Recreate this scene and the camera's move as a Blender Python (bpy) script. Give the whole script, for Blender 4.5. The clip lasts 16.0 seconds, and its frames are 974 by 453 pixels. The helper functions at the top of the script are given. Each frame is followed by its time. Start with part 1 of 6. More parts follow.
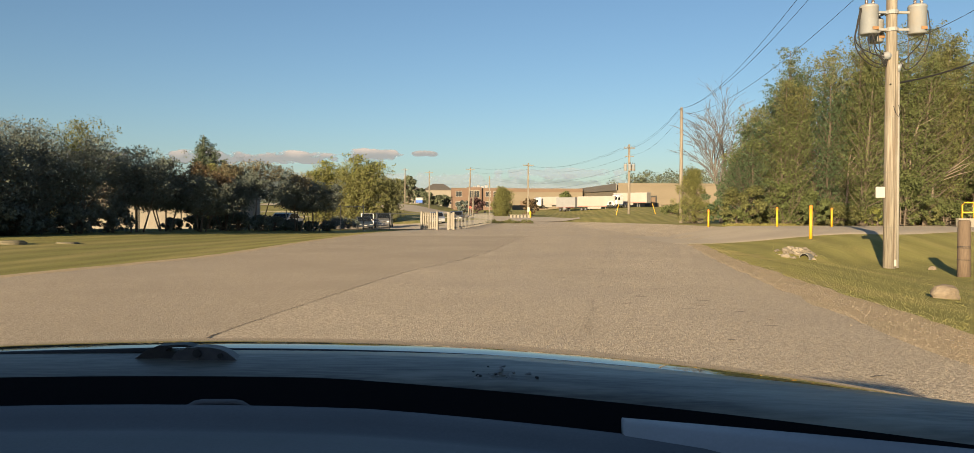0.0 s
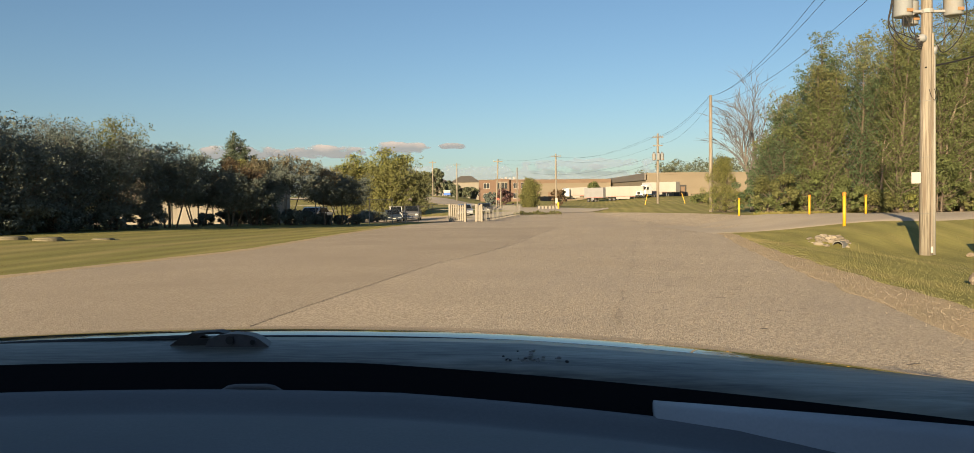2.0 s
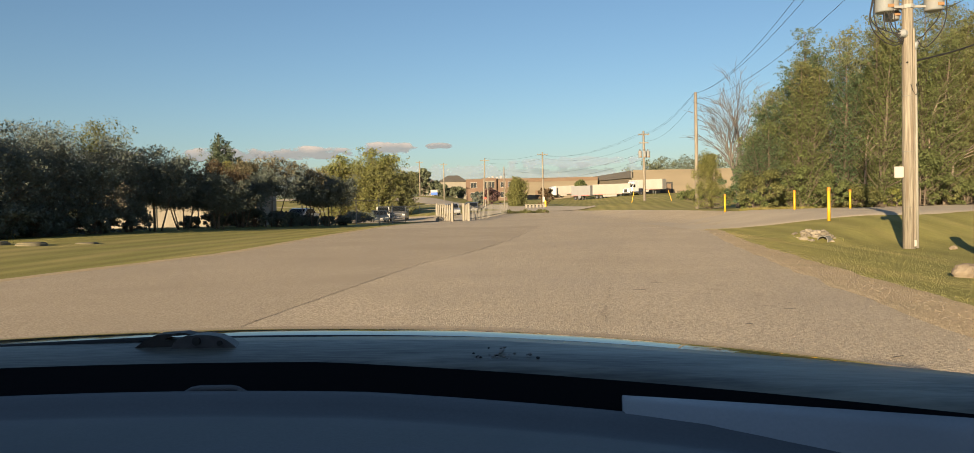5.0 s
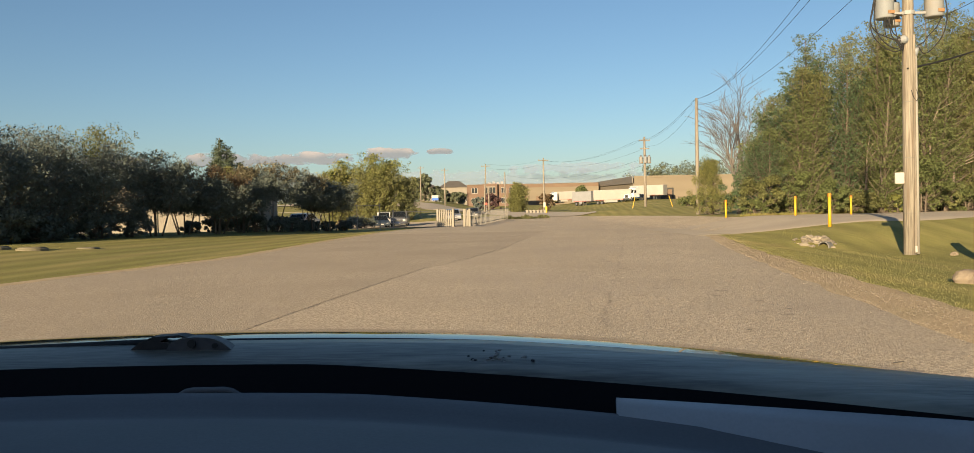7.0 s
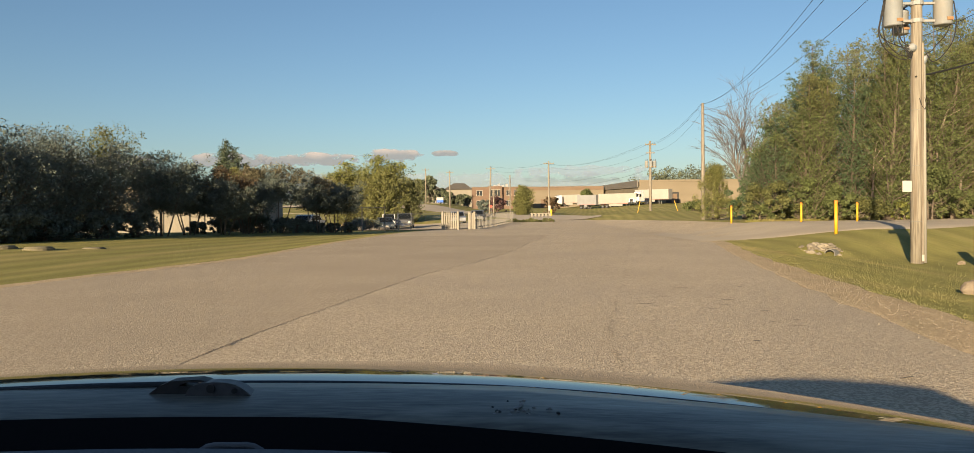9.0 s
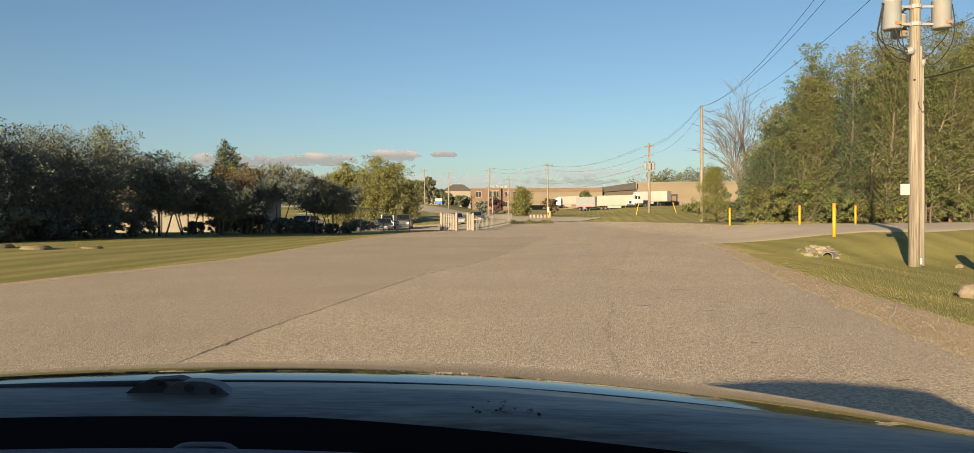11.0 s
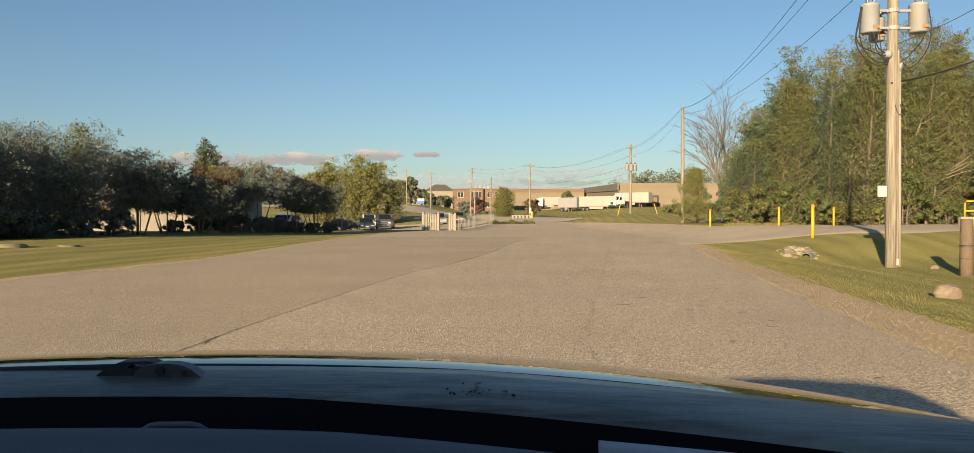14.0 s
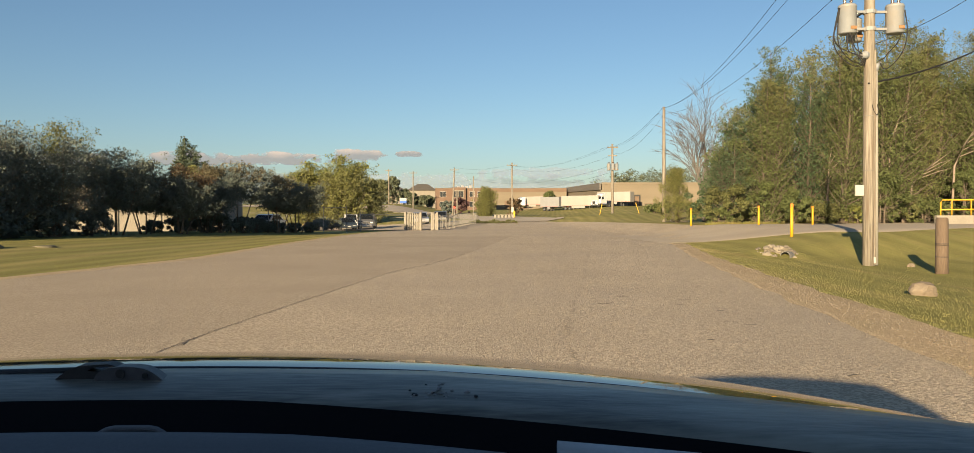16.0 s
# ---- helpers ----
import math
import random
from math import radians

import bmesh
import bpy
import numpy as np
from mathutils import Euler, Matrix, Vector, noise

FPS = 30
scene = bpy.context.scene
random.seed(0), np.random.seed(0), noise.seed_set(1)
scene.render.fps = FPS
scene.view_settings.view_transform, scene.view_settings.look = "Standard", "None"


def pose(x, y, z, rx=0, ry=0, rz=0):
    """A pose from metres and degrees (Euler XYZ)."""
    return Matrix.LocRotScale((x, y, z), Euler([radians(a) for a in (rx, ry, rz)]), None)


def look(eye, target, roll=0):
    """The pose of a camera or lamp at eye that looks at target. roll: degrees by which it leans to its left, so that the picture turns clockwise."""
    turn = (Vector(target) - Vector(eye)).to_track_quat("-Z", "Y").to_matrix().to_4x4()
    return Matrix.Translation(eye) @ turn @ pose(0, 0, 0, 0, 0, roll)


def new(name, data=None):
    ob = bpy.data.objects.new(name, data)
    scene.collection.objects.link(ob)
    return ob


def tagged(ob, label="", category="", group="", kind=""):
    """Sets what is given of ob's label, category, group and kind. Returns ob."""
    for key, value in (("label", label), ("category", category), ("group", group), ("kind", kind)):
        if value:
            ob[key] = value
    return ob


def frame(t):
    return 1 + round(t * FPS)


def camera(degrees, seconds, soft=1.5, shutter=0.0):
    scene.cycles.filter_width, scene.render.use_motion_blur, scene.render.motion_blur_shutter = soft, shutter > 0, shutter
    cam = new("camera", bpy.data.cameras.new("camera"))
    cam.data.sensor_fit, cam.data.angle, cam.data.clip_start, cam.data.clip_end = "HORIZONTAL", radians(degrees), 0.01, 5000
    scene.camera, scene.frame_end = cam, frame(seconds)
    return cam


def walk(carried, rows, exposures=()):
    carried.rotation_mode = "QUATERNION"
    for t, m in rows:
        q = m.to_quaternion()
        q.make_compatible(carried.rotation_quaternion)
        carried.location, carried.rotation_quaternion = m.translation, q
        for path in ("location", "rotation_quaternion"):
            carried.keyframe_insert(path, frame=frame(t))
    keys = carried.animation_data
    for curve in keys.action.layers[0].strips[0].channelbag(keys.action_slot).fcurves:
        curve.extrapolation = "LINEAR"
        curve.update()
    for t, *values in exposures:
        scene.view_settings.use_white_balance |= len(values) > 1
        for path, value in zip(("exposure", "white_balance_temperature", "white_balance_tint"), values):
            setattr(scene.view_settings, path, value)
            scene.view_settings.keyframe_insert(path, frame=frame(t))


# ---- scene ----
cam = camera(64.0, 16.0, soft=0.6)
# seconds, eye, (yaw, pitch, roll) in degrees
PATH = [
    (0, (-0.009, -0.026, 1.201), (-0.84, -0.79, 0.20)),
    (0.5, (-0.011, -0.033, 1.204), (-0.06, -0.93, -0.12)),
    (1, (-0.016, -0.028, 1.198), (0.77, -1.02, -0.27)),
    (1.5, (-0.008, -0.022, 1.195), (1.21, -1.12, -0.38)),
    (2, (-0.009, -0.024, 1.192), (1.23, -1.39, -0.54)),
    (2.5, (-0.011, -0.029, 1.193), (1.39, -1.49, -0.61)),
    (3, (-0.012, -0.023, 1.188), (1.44, -1.54, -0.65)),
    (3.5, (0.008, -0.017, 1.190), (1.31, -1.60, -0.94)),
    (4, (0.019, -0.005, 1.191), (0.51, -1.70, -1.33)),
    (6.5, (0.005, -0.024, 1.179), (0.27, -1.01, -1.21)),
    (7, (0.021, -0.012, 1.183), (0.38, -1.05, -1.16)),
    (7.5, (0.033, -0.001, 1.238), (-0.11, -1.09, -1.19)),
    (8, (0.021, 0.003, 1.263), (-0.51, -1.04, -1.23)),
    (8.5, (-0.004, -0.002, 1.253), (-0.09, -0.93, -1.12)),
    (9, (-0.004, 0.004, 1.239), (0.71, -0.87, -0.60)),
    (11.5, (0.023, 0.016, 1.235), (0.54, -0.77, -0.25)),
    (12, (0.026, 0.018, 1.235), (0.14, -0.80, -0.42)),
    (12.5, (0.017, 0.020, 1.221), (-0.24, -0.85, -0.33)),
    (13, (0.020, 0.014, 1.223), (-0.51, -0.84, -0.25)),
    (13.5, (0.018, 0.014, 1.212), (-0.57, -0.80, -0.08)),
    (14, (0.025, 0.018, 1.212), (-0.70, -0.75, -0.07)),
    (14.5, (0.031, 0.018, 1.214), (-0.99, -0.75, -0.05)),
    (15, (0.043, 0.019, 1.215), (-1.35, -0.79, -0.11)),
    (15.5, (0.050, 0.013, 1.220), (-1.64, -0.80, -0.16)),
    (16, (0.049, 0.016, 1.214), (-1.98, -0.79, -0.18)),
]


def aimed(eye, turn):
    yaw, pitch, roll = (radians(a) for a in turn)
    way = Vector((-math.sin(yaw) * math.cos(pitch), math.cos(yaw) * math.cos(pitch), math.sin(pitch)))
    return look(eye, Vector(eye) + 2 * way, turn[2])


walk(cam, [(t, aimed(eye, turn)) for t, eye, turn in PATH])

# ---- light ----
SUN_AZ, SUN_EL = radians(23.5), radians(12.5)
world = bpy.data.worlds.new("World")
scene.world = world
world.use_nodes = True
wn = world.node_tree
wn.nodes.clear()
sky = wn.nodes.new("ShaderNodeTexSky")
sky.sky_type, sky.sun_disc = "NISHITA", False
sky.sun_elevation, sky.sun_rotation = SUN_EL, math.pi + SUN_AZ
sky.air_density, sky.dust_density, sky.ozone_density = 1.0, 0.7, 4.0
wb = wn.nodes.new("ShaderNodeBackground")
wb.inputs["Strength"].default_value = 0.0575
wo = wn.nodes.new("ShaderNodeOutputWorld")
tint = wn.nodes.new("ShaderNodeMix")
tint.data_type, tint.blend_type = "RGBA", "MULTIPLY"
tint.inputs[0].default_value = 1.0
tint.inputs[7].default_value = (1.10, 0.985, 0.885, 1)
wn.links.new(sky.outputs[0], tint.inputs[6])
wn.links.new(tint.outputs[2], wb.inputs[0])
wn.links.new(wb.outputs[0], wo.inputs[0])
sun = new("sun", bpy.data.lights.new("sun", "SUN"))
sun.data.energy, sun.data.angle, sun.data.color = 5.15, radians(0.53), (1.0, 0.757, 0.455)
sun.matrix_world = look((-math.sin(SUN_AZ) * 60, -math.cos(SUN_AZ) * 60, 60 * math.tan(SUN_EL)), (0, 0, 0))
scene.view_settings.exposure = 1.3


# ---- materials ----
def mat(name, a, b=None, scale=4.0, fine=60.0, rough=0.7, bump=0.2, metallic=0.0, island=0.0, per=0.0,
        stain=None, stain_scale=0.6, stain_amount=0.5, translucent=0.0, spec=0.5, coat=0.0, dist=0.02, stretch=(1, 1, 1), coord="Object", rot=0.0, sharp=0.2, mown=0.0):
    """Two-scale procedural surface: a and b mix by noise, a stain colour lies in large patches."""
    b = b or tuple(c * 0.75 for c in a)
    m = bpy.data.materials.new(name)
    m.use_nodes = True
    t = m.node_tree
    n, l = t.nodes, t.links
    bs = n["Principled BSDF"]
    tc = n.new("ShaderNodeTexCoord")
    mp = n.new("ShaderNodeMapping")
    mp.inputs["Scale"].default_value = stretch
    mp.inputs["Rotation"].default_value = (0, 0, rot)
    l.new(tc.outputs[coord], mp.inputs[0])

    def noise_at(sc, detail=4.0):
        q = n.new("ShaderNodeTexNoise")
        q.inputs["Scale"].default_value, q.inputs["Detail"].default_value = sc, detail
        l.new(mp.outputs[0], q.inputs["Vector"])
        return q.outputs["Fac"]

    def mixed(fac, c1, c2):
        q = n.new("ShaderNodeMix")
        q.data_type = "RGBA"
        for s, v in (("A", c1), ("B", c2)):
            sock = [i for i in q.inputs if i.name == s and i.type == "RGBA"][0]
            if isinstance(v, tuple):
                sock.default_value = (*v[:3], 1)
            else:
                l.new(v, sock)
        fs = [i for i in q.inputs if i.name == "Factor" and i.type == "VALUE"][0]
        if isinstance(fac, float):
            fs.default_value = fac
        else:
            l.new(fac, fs)
        return [o for o in q.outputs if o.type == "RGBA"][0]

    def ramp(fac, lo, hi, top=1.0):
        q = n.new("ShaderNodeMapRange")
        q.inputs["From Min"].default_value, q.inputs["From Max"].default_value = lo, hi
        q.inputs["To Max"].default_value = top
        l.new(fac, q.inputs["Value"])
        return q.outputs[0]

    col = mixed(ramp(noise_at(fine, 3.0), 0.5 - sharp, 0.5 + sharp), a, b)
    mid = tuple((p + q) / 2 for p, q in zip(a, b))
    col = mixed(ramp(noise_at(scale), 0.35, 0.7, 0.6), col, tuple(c * 0.8 for c in mid))
    if stain:
        col = mixed(ramp(noise_at(stain_scale, 6.0), 0.48, 0.68, stain_amount), col, stain)
    if mown:
        # long mowing bands that run with the road
        turned = n.new("ShaderNodeMapping")
        turned.inputs["Rotation"].default_value = (0, 0, radians(7))
        l.new(tc.outputs[coord], turned.inputs[0])
        band = n.new("ShaderNodeTexWave")
        band.bands_direction = "X"
        for key, value in (("Scale", 0.27), ("Distortion", 3.0), ("Detail", 3.0), ("Detail Scale", 0.22)):
            band.inputs[key].default_value = value
        l.new(turned.outputs[0], band.inputs["Vector"])
        cut = n.new("ShaderNodeHueSaturation")
        span = n.new("ShaderNodeMapRange")
        span.inputs["To Min"].default_value, span.inputs["To Max"].default_value = 1 - mown, 1 + mown
        l.new(band.outputs["Fac"], span.inputs["Value"])
        l.new(span.outputs[0], cut.inputs["Value"])
        l.new(col, cut.inputs["Color"])
        col = cut.outputs[0]
    if island or per:
        src = n.new("ShaderNodeNewGeometry").outputs["Random Per Island"] if island else n.new("ShaderNodeObjectInfo").outputs["Random"]
        hs = n.new("ShaderNodeHueSaturation")
        amt = island or per
        l.new(col, hs.inputs["Color"])
        mr = n.new("ShaderNodeMapRange")
        mr.inputs["To Min"].default_value, mr.inputs["To Max"].default_value = 1 - amt, 1 + amt
        l.new(src, mr.inputs["Value"])
        l.new(mr.outputs[0], hs.inputs["Value"])
        col = hs.outputs[0]
    l.new(col, bs.inputs["Base Color"])
    bs.inputs["Roughness"].default_value = rough
    bs.inputs["Metallic"].default_value = metallic
    bs.inputs["Specular IOR Level"].default_value = spec
    bs.inputs["Coat Weight"].default_value = coat
    bs.inputs["Coat Roughness"].default_value = 0.03
    if bump:
        bp = n.new("ShaderNodeBump")
        bp.inputs["Strength"].default_value, bp.inputs["Distance"].default_value = bump, dist
        l.new(noise_at(fine * 1.3, 5.0), bp.inputs["Height"])
        l.new(bp.outputs[0], bs.inputs["Normal"])
    if translucent:
        tl = n.new("ShaderNodeBsdfTranslucent")
        l.new(col, tl.inputs["Color"])
        ad = n.new("ShaderNodeMixShader")
        ad.inputs[0].default_value = translucent
        l.new(bs.outputs[0], ad.inputs[1])
        l.new(tl.outputs[0], ad.inputs[2])
        l.new(ad.outputs[0], n["Material Output"].inputs["Surface"])
    return m


M = dict(
    asphalt=mat("asphalt", (0.565, 0.475, 0.352), (0.325, 0.272, 0.200), 0.35, 40.0, 0.95, 1.0, sharp=0.075, stain=(0.36, 0.31, 0.25), stain_scale=0.12, stain_amount=0.5, dist=0.013, spec=0.2),
    tar=mat("crack_tar", (0.10, 0.085, 0.07), (0.17, 0.145, 0.12), 3, 40, 0.9, 0.3),
    lane=mat("smoother_lane_asphalt", (0.515, 0.433, 0.321), (0.282, 0.235, 0.173), 0.3, 42.0, 0.95, 1.0, sharp=0.08, stain=(0.34, 0.29, 0.22), stain_scale=0.15, stain_amount=0.5, dist=0.012, spec=0.2),
    seam=mat("old_seam_tar", (0.27, 0.228, 0.175), (0.33, 0.28, 0.215), 3, 40, 0.9, 0.3),
    drive=mat("driveway_asphalt", (0.475, 0.405, 0.305), (0.37, 0.313, 0.237), 0.3, 18.0, 0.95, 0.5, stain=(0.31, 0.265, 0.21), stain_scale=0.2),
    gravel=mat("gravel", (0.54, 0.425, 0.275), (0.35, 0.270, 0.168), 1.2, 30.0, 0.95, 0.7, stain=(0.29, 0.25, 0.15), stain_scale=0.9, stain_amount=0.4, dist=0.04, spec=0.2),
    gravelstone=mat("gravel_stone", (0.24, 0.20, 0.148), (0.17, 0.142, 0.105), 3, 20, 0.9, 0, island=0.4),
    grass=mat("lawn", (0.262, 0.242, 0.084), (0.205, 0.198, 0.070), 1.1, 9.0, 1.0, 0.45, mown=0.10, stain=(0.31, 0.265, 0.11), stain_scale=0.5, stain_amount=0.85, dist=0.05, spec=0.1, stretch=(1.7, 0.10, 1), rot=radians(8)),
    blade=mat("grass_blade", (0.262, 0.240, 0.084), (0.200, 0.192, 0.066), 1.1, 9.0, 0.8, 0, mown=0.05, island=0.10, translucent=0.3, spec=0.2, stain=(0.30, 0.255, 0.105), stain_scale=0.5, stain_amount=0.8, stretch=(1.7, 0.10, 1), rot=radians(8)),
    mown_blade=mat("mown_lawn_blade", (0.262, 0.240, 0.084), (0.200, 0.192, 0.066), 1.1, 9.0, 0.8, 0, mown=0.3, island=0.10, translucent=0.3, spec=0.2, stain=(0.30, 0.255, 0.105), stain_scale=0.5, stain_amount=0.8, stretch=(1.7, 0.10, 1), rot=radians(8)),
    wood=mat("weathered_pole_wood", (0.275, 0.250, 0.208), (0.145, 0.130, 0.108), 1.2, 4.5, 0.9, 0.7, sharp=0.11, stain=(0.12, 0.09, 0.065), stain_scale=1.6, stain_amount=0.7, stretch=(7, 7, 0.3)),
    darkwood=mat("treated_post_wood", (0.152, 0.112, 0.08), (0.098, 0.072, 0.052), 2, 14, 0.9, 0.6, stretch=(5, 5, 0.4)),
    tank=mat("transformer_grey_paint", (0.238, 0.258, 0.282), (0.212, 0.232, 0.255), 2, 30, 0.5, 0.05, stain=(0.285, 0.225, 0.150), stain_scale=1.2, stain_amount=0.35),
    rust=mat("rust", (0.27, 0.16, 0.08), (0.2, 0.11, 0.05), 3, 30, 0.9, 0.3),
    trailerwhite=mat("trailer_white", (0.31, 0.30, 0.285), (0.275, 0.265, 0.25), 0.4, 8, 0.5, 0.05, stain=(0.27, 0.255, 0.225), stain_scale=0.6),
    steel=mat("galvanised_steel", (0.288, 0.288, 0.276), (0.228, 0.228, 0.222), 3, 40, 0.55, 0.05, metallic=0.6),
    black=mat("black_rubber", (0.02, 0.02, 0.02), (0.03, 0.03, 0.03), 3, 40, 0.6, 0.05),
    wire=mat("cable_black", (0.012, 0.012, 0.013), None, 3, 40, 0.7, 0.0),
    porcelain=mat("porcelain", (0.24, 0.25, 0.26), (0.18, 0.19, 0.2), 4, 30, 0.2, 0.0),
    brownins=mat("brown_porcelain", (0.10, 0.07, 0.06), (0.07, 0.05, 0.04), 4, 30, 0.2, 0.0),
    yellow=mat("safety_yellow_paint", (0.56, 0.335, 0.013), (0.49, 0.29, 0.013), 3, 20, 0.55, 0.1, stain=(0.45, 0.27, 0.05), stain_scale=3, stain_amount=0.4),
    orange=mat("orange_cap", (0.6, 0.22, 0.02), (0.5, 0.18, 0.02), 3, 20, 0.6, 0.1),
    white=mat("white_paint", (0.429, 0.413, 0.390), (0.390, 0.374, 0.351), 1.5, 20, 0.6, 0.05, stain=(0.390, 0.367, 0.328), stain_scale=0.8, stain_amount=0.35),
    whitegate=mat("gate_cream_paint", (0.235, 0.215, 0.178), (0.195, 0.18, 0.15), 2, 20, 0.6, 0.1),
    concrete=mat("concrete", (0.272, 0.251, 0.212), (0.212, 0.200, 0.170), 1.2, 16, 0.95, 0.5, stain=(0.212, 0.196, 0.170), stain_scale=0.7),
    stone=mat("field_stone", (0.255, 0.212, 0.162), (0.187, 0.157, 0.119), 3, 20, 0.95, 0.6, per=0.25),
    boulder=mat("tan_boulder", (0.20, 0.162, 0.118), (0.145, 0.118, 0.088), 4, 26, 0.95, 0.6, stain=(0.23, 0.20, 0.16), stain_scale=5),
    rubble=mat("pale_rubble", (0.215, 0.19, 0.15), (0.15, 0.132, 0.105), 3, 20, 0.95, 0.6, per=0.3),
    bore=mat("bore_shade_dark", (0.03, 0.026, 0.022), (0.02, 0.018, 0.015), 3, 20, 0.95, 0.3),
    conduit=mat("grey_conduit", (0.27, 0.26, 0.235), (0.22, 0.212, 0.19), 2, 20, 0.7, 0.1, stretch=(3, 3, 0.4)),
    leaf_lime=mat("leaf_lime", (0.205, 0.215, 0.055), (0.155, 0.172, 0.046), 0.4, 1.5, 0.6, 0, island=0.3, translucent=0.3),
    lid=mat("weathered_lid", (0.165, 0.148, 0.098), (0.115, 0.105, 0.068), 2, 16, 0.9, 0.3),
    culvert=mat("culvert_steel", (0.2, 0.2, 0.19), (0.12, 0.12, 0.11), 3, 20, 0.7, 0.3),
    brick=mat("red_brick", (0.152, 0.103, 0.077), (0.122, 0.083, 0.063), 0.6, 6, 0.95, 0.3, stain=(0.18, 0.128, 0.098), stain_scale=0.3),
    tan=mat("tan_block_wall", (0.188, 0.160, 0.118), (0.162, 0.138, 0.103), 0.3, 5, 0.95, 0.2, stretch=(0.35, 1, 3.0), stain=(0.145, 0.122, 0.092), stain_scale=0.12),
    fascia=mat("dark_metal_fascia", (0.125, 0.113, 0.100), (0.15, 0.135, 0.12), 0.6, 6, 0.6, 0.1),
    redband=mat("rust_band", (0.160, 0.112, 0.078), (0.135, 0.094, 0.066), 0.5, 6, 0.9, 0.1),
    roof=mat("dark_shingle", (0.099, 0.090, 0.081), (0.072, 0.068, 0.063), 0.8, 8, 0.95, 0.3),
    house=mat("pale_siding", (0.225, 0.206, 0.172), (0.195, 0.180, 0.152), 0.5, 8, 0.9, 0.1),
    glass=mat("window_glass", (0.03, 0.035, 0.04), (0.02, 0.025, 0.03), 1, 8, 0.1, 0.0, spec=0.3),
    car_glass=mat("car_window_glass", (0.012, 0.015, 0.018), (0.01, 0.012, 0.015), 1, 8, 0.12, 0.0, spec=0.1),
    blue=mat("blue_sign_paint", (0.02, 0.12, 0.5), (0.02, 0.1, 0.42), 1, 8, 0.5, 0.0),
    red=mat("red_paint", (0.5, 0.06, 0.04), (0.4, 0.05, 0.03), 1, 8, 0.5, 0.0),
    greymetal=mat("grey_trailer_metal", (0.240, 0.248, 0.264), (0.192, 0.200, 0.216), 0.8, 8, 0.5, 0.05),
    tyre=mat("tyre_rubber", (0.025, 0.025, 0.025), (0.04, 0.04, 0.04), 3, 30, 0.8, 0.1),
    rim=mat("alloy_rim", (0.5, 0.5, 0.5), (0.4, 0.4, 0.4), 3, 30, 0.3, 0.0, metallic=0.9),
    car_dark=mat("car_paint_charcoal", (0.10, 0.105, 0.115), (0.09, 0.095, 0.105), 1, 8, 0.35, 0.0, coat=0.25),
    car_black=mat("car_paint_black", (0.03, 0.042, 0.06), (0.025, 0.036, 0.052), 1, 8, 0.35, 0.0, coat=0.25),
    car_white=mat("car_paint_white", (0.7, 0.7, 0.7), (0.65, 0.65, 0.65), 1, 8, 0.3, 0.0, coat=1.0),
    car_silver=mat("car_paint_silver", (0.42, 0.43, 0.45), (0.38, 0.39, 0.41), 1, 8, 0.3, 0.0, metallic=0.5, coat=1.0),
    lamp_lens=mat("headlamp_lens", (0.6, 0.6, 0.58), (0.5, 0.5, 0.5), 1, 8, 0.1, 0.0),
    chrome=mat("chrome", (0.6, 0.6, 0.6), (0.55, 0.55, 0.55), 1, 8, 0.15, 0.0, metallic=1.0),
    hood=mat("hood_paint", (0.025, 0.03, 0.035), (0.02, 0.025, 0.03), 1, 8, 0.045, 0.0, coat=0.0),
    dash=mat("dashboard_vinyl", (0.150, 0.153, 0.158), (0.128, 0.131, 0.136), 6, 300, 0.65, 0.15, dist=0.001),
    dashpale=mat("pale_dashboard_vinyl", (0.44, 0.445, 0.45), (0.40, 0.405, 0.41), 6, 300, 0.6, 0.1, dist=0.001),
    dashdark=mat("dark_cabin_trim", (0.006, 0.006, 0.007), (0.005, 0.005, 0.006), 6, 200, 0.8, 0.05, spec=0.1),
    drop=mat("dried_spot", (0.3, 0.3, 0.29), (0.2, 0.2, 0.2), 3, 60, 0.6, 0),
    cowl=mat("cowl_plastic", (0.185, 0.18, 0.145), (0.06, 0.06, 0.05), 9, 70, 0.42, 0.2, spec=0.5, stain=(0.42, 0.41, 0.33), stain_scale=5, stain_amount=0.75, dist=0.003, stretch=(0.35, 2.2, 1), rot=radians(-8)),
    wiper=mat("wiper_grey_metal", (0.09, 0.092, 0.095), (0.065, 0.066, 0.068), 8, 120, 0.5, 0.05),
    bark=mat("bark", (0.16, 0.13, 0.10), (0.09, 0.075, 0.06), 3, 20, 0.95, 0.7, stretch=(3, 3, 0.6)),
    palebark=mat("pale_dead_bark", (0.27, 0.22, 0.18), (0.2, 0.165, 0.135), 3, 20, 0.95, 0.5, stretch=(3, 3, 0.6)),
    deadbark=mat("grey_dead_bark", (0.145, 0.132, 0.12), (0.11, 0.10, 0.092), 3, 20, 0.95, 0.5, stretch=(3, 3, 0.6)),
    # brownish leaves for tree tops, with a sunlit tone in the colour
    leaf_brown=mat("leaf_brown_sunlit", (0.138, 0.122, 0.07), (0.105, 0.097, 0.06), 0.4, 1.5, 0.6, 0, island=0.4, translucent=0.15),
    fencepaint=mat("weathered_fence_paint", (0.17, 0.165, 0.15), (0.13, 0.127, 0.115), 3, 30, 0.7, 0.1),
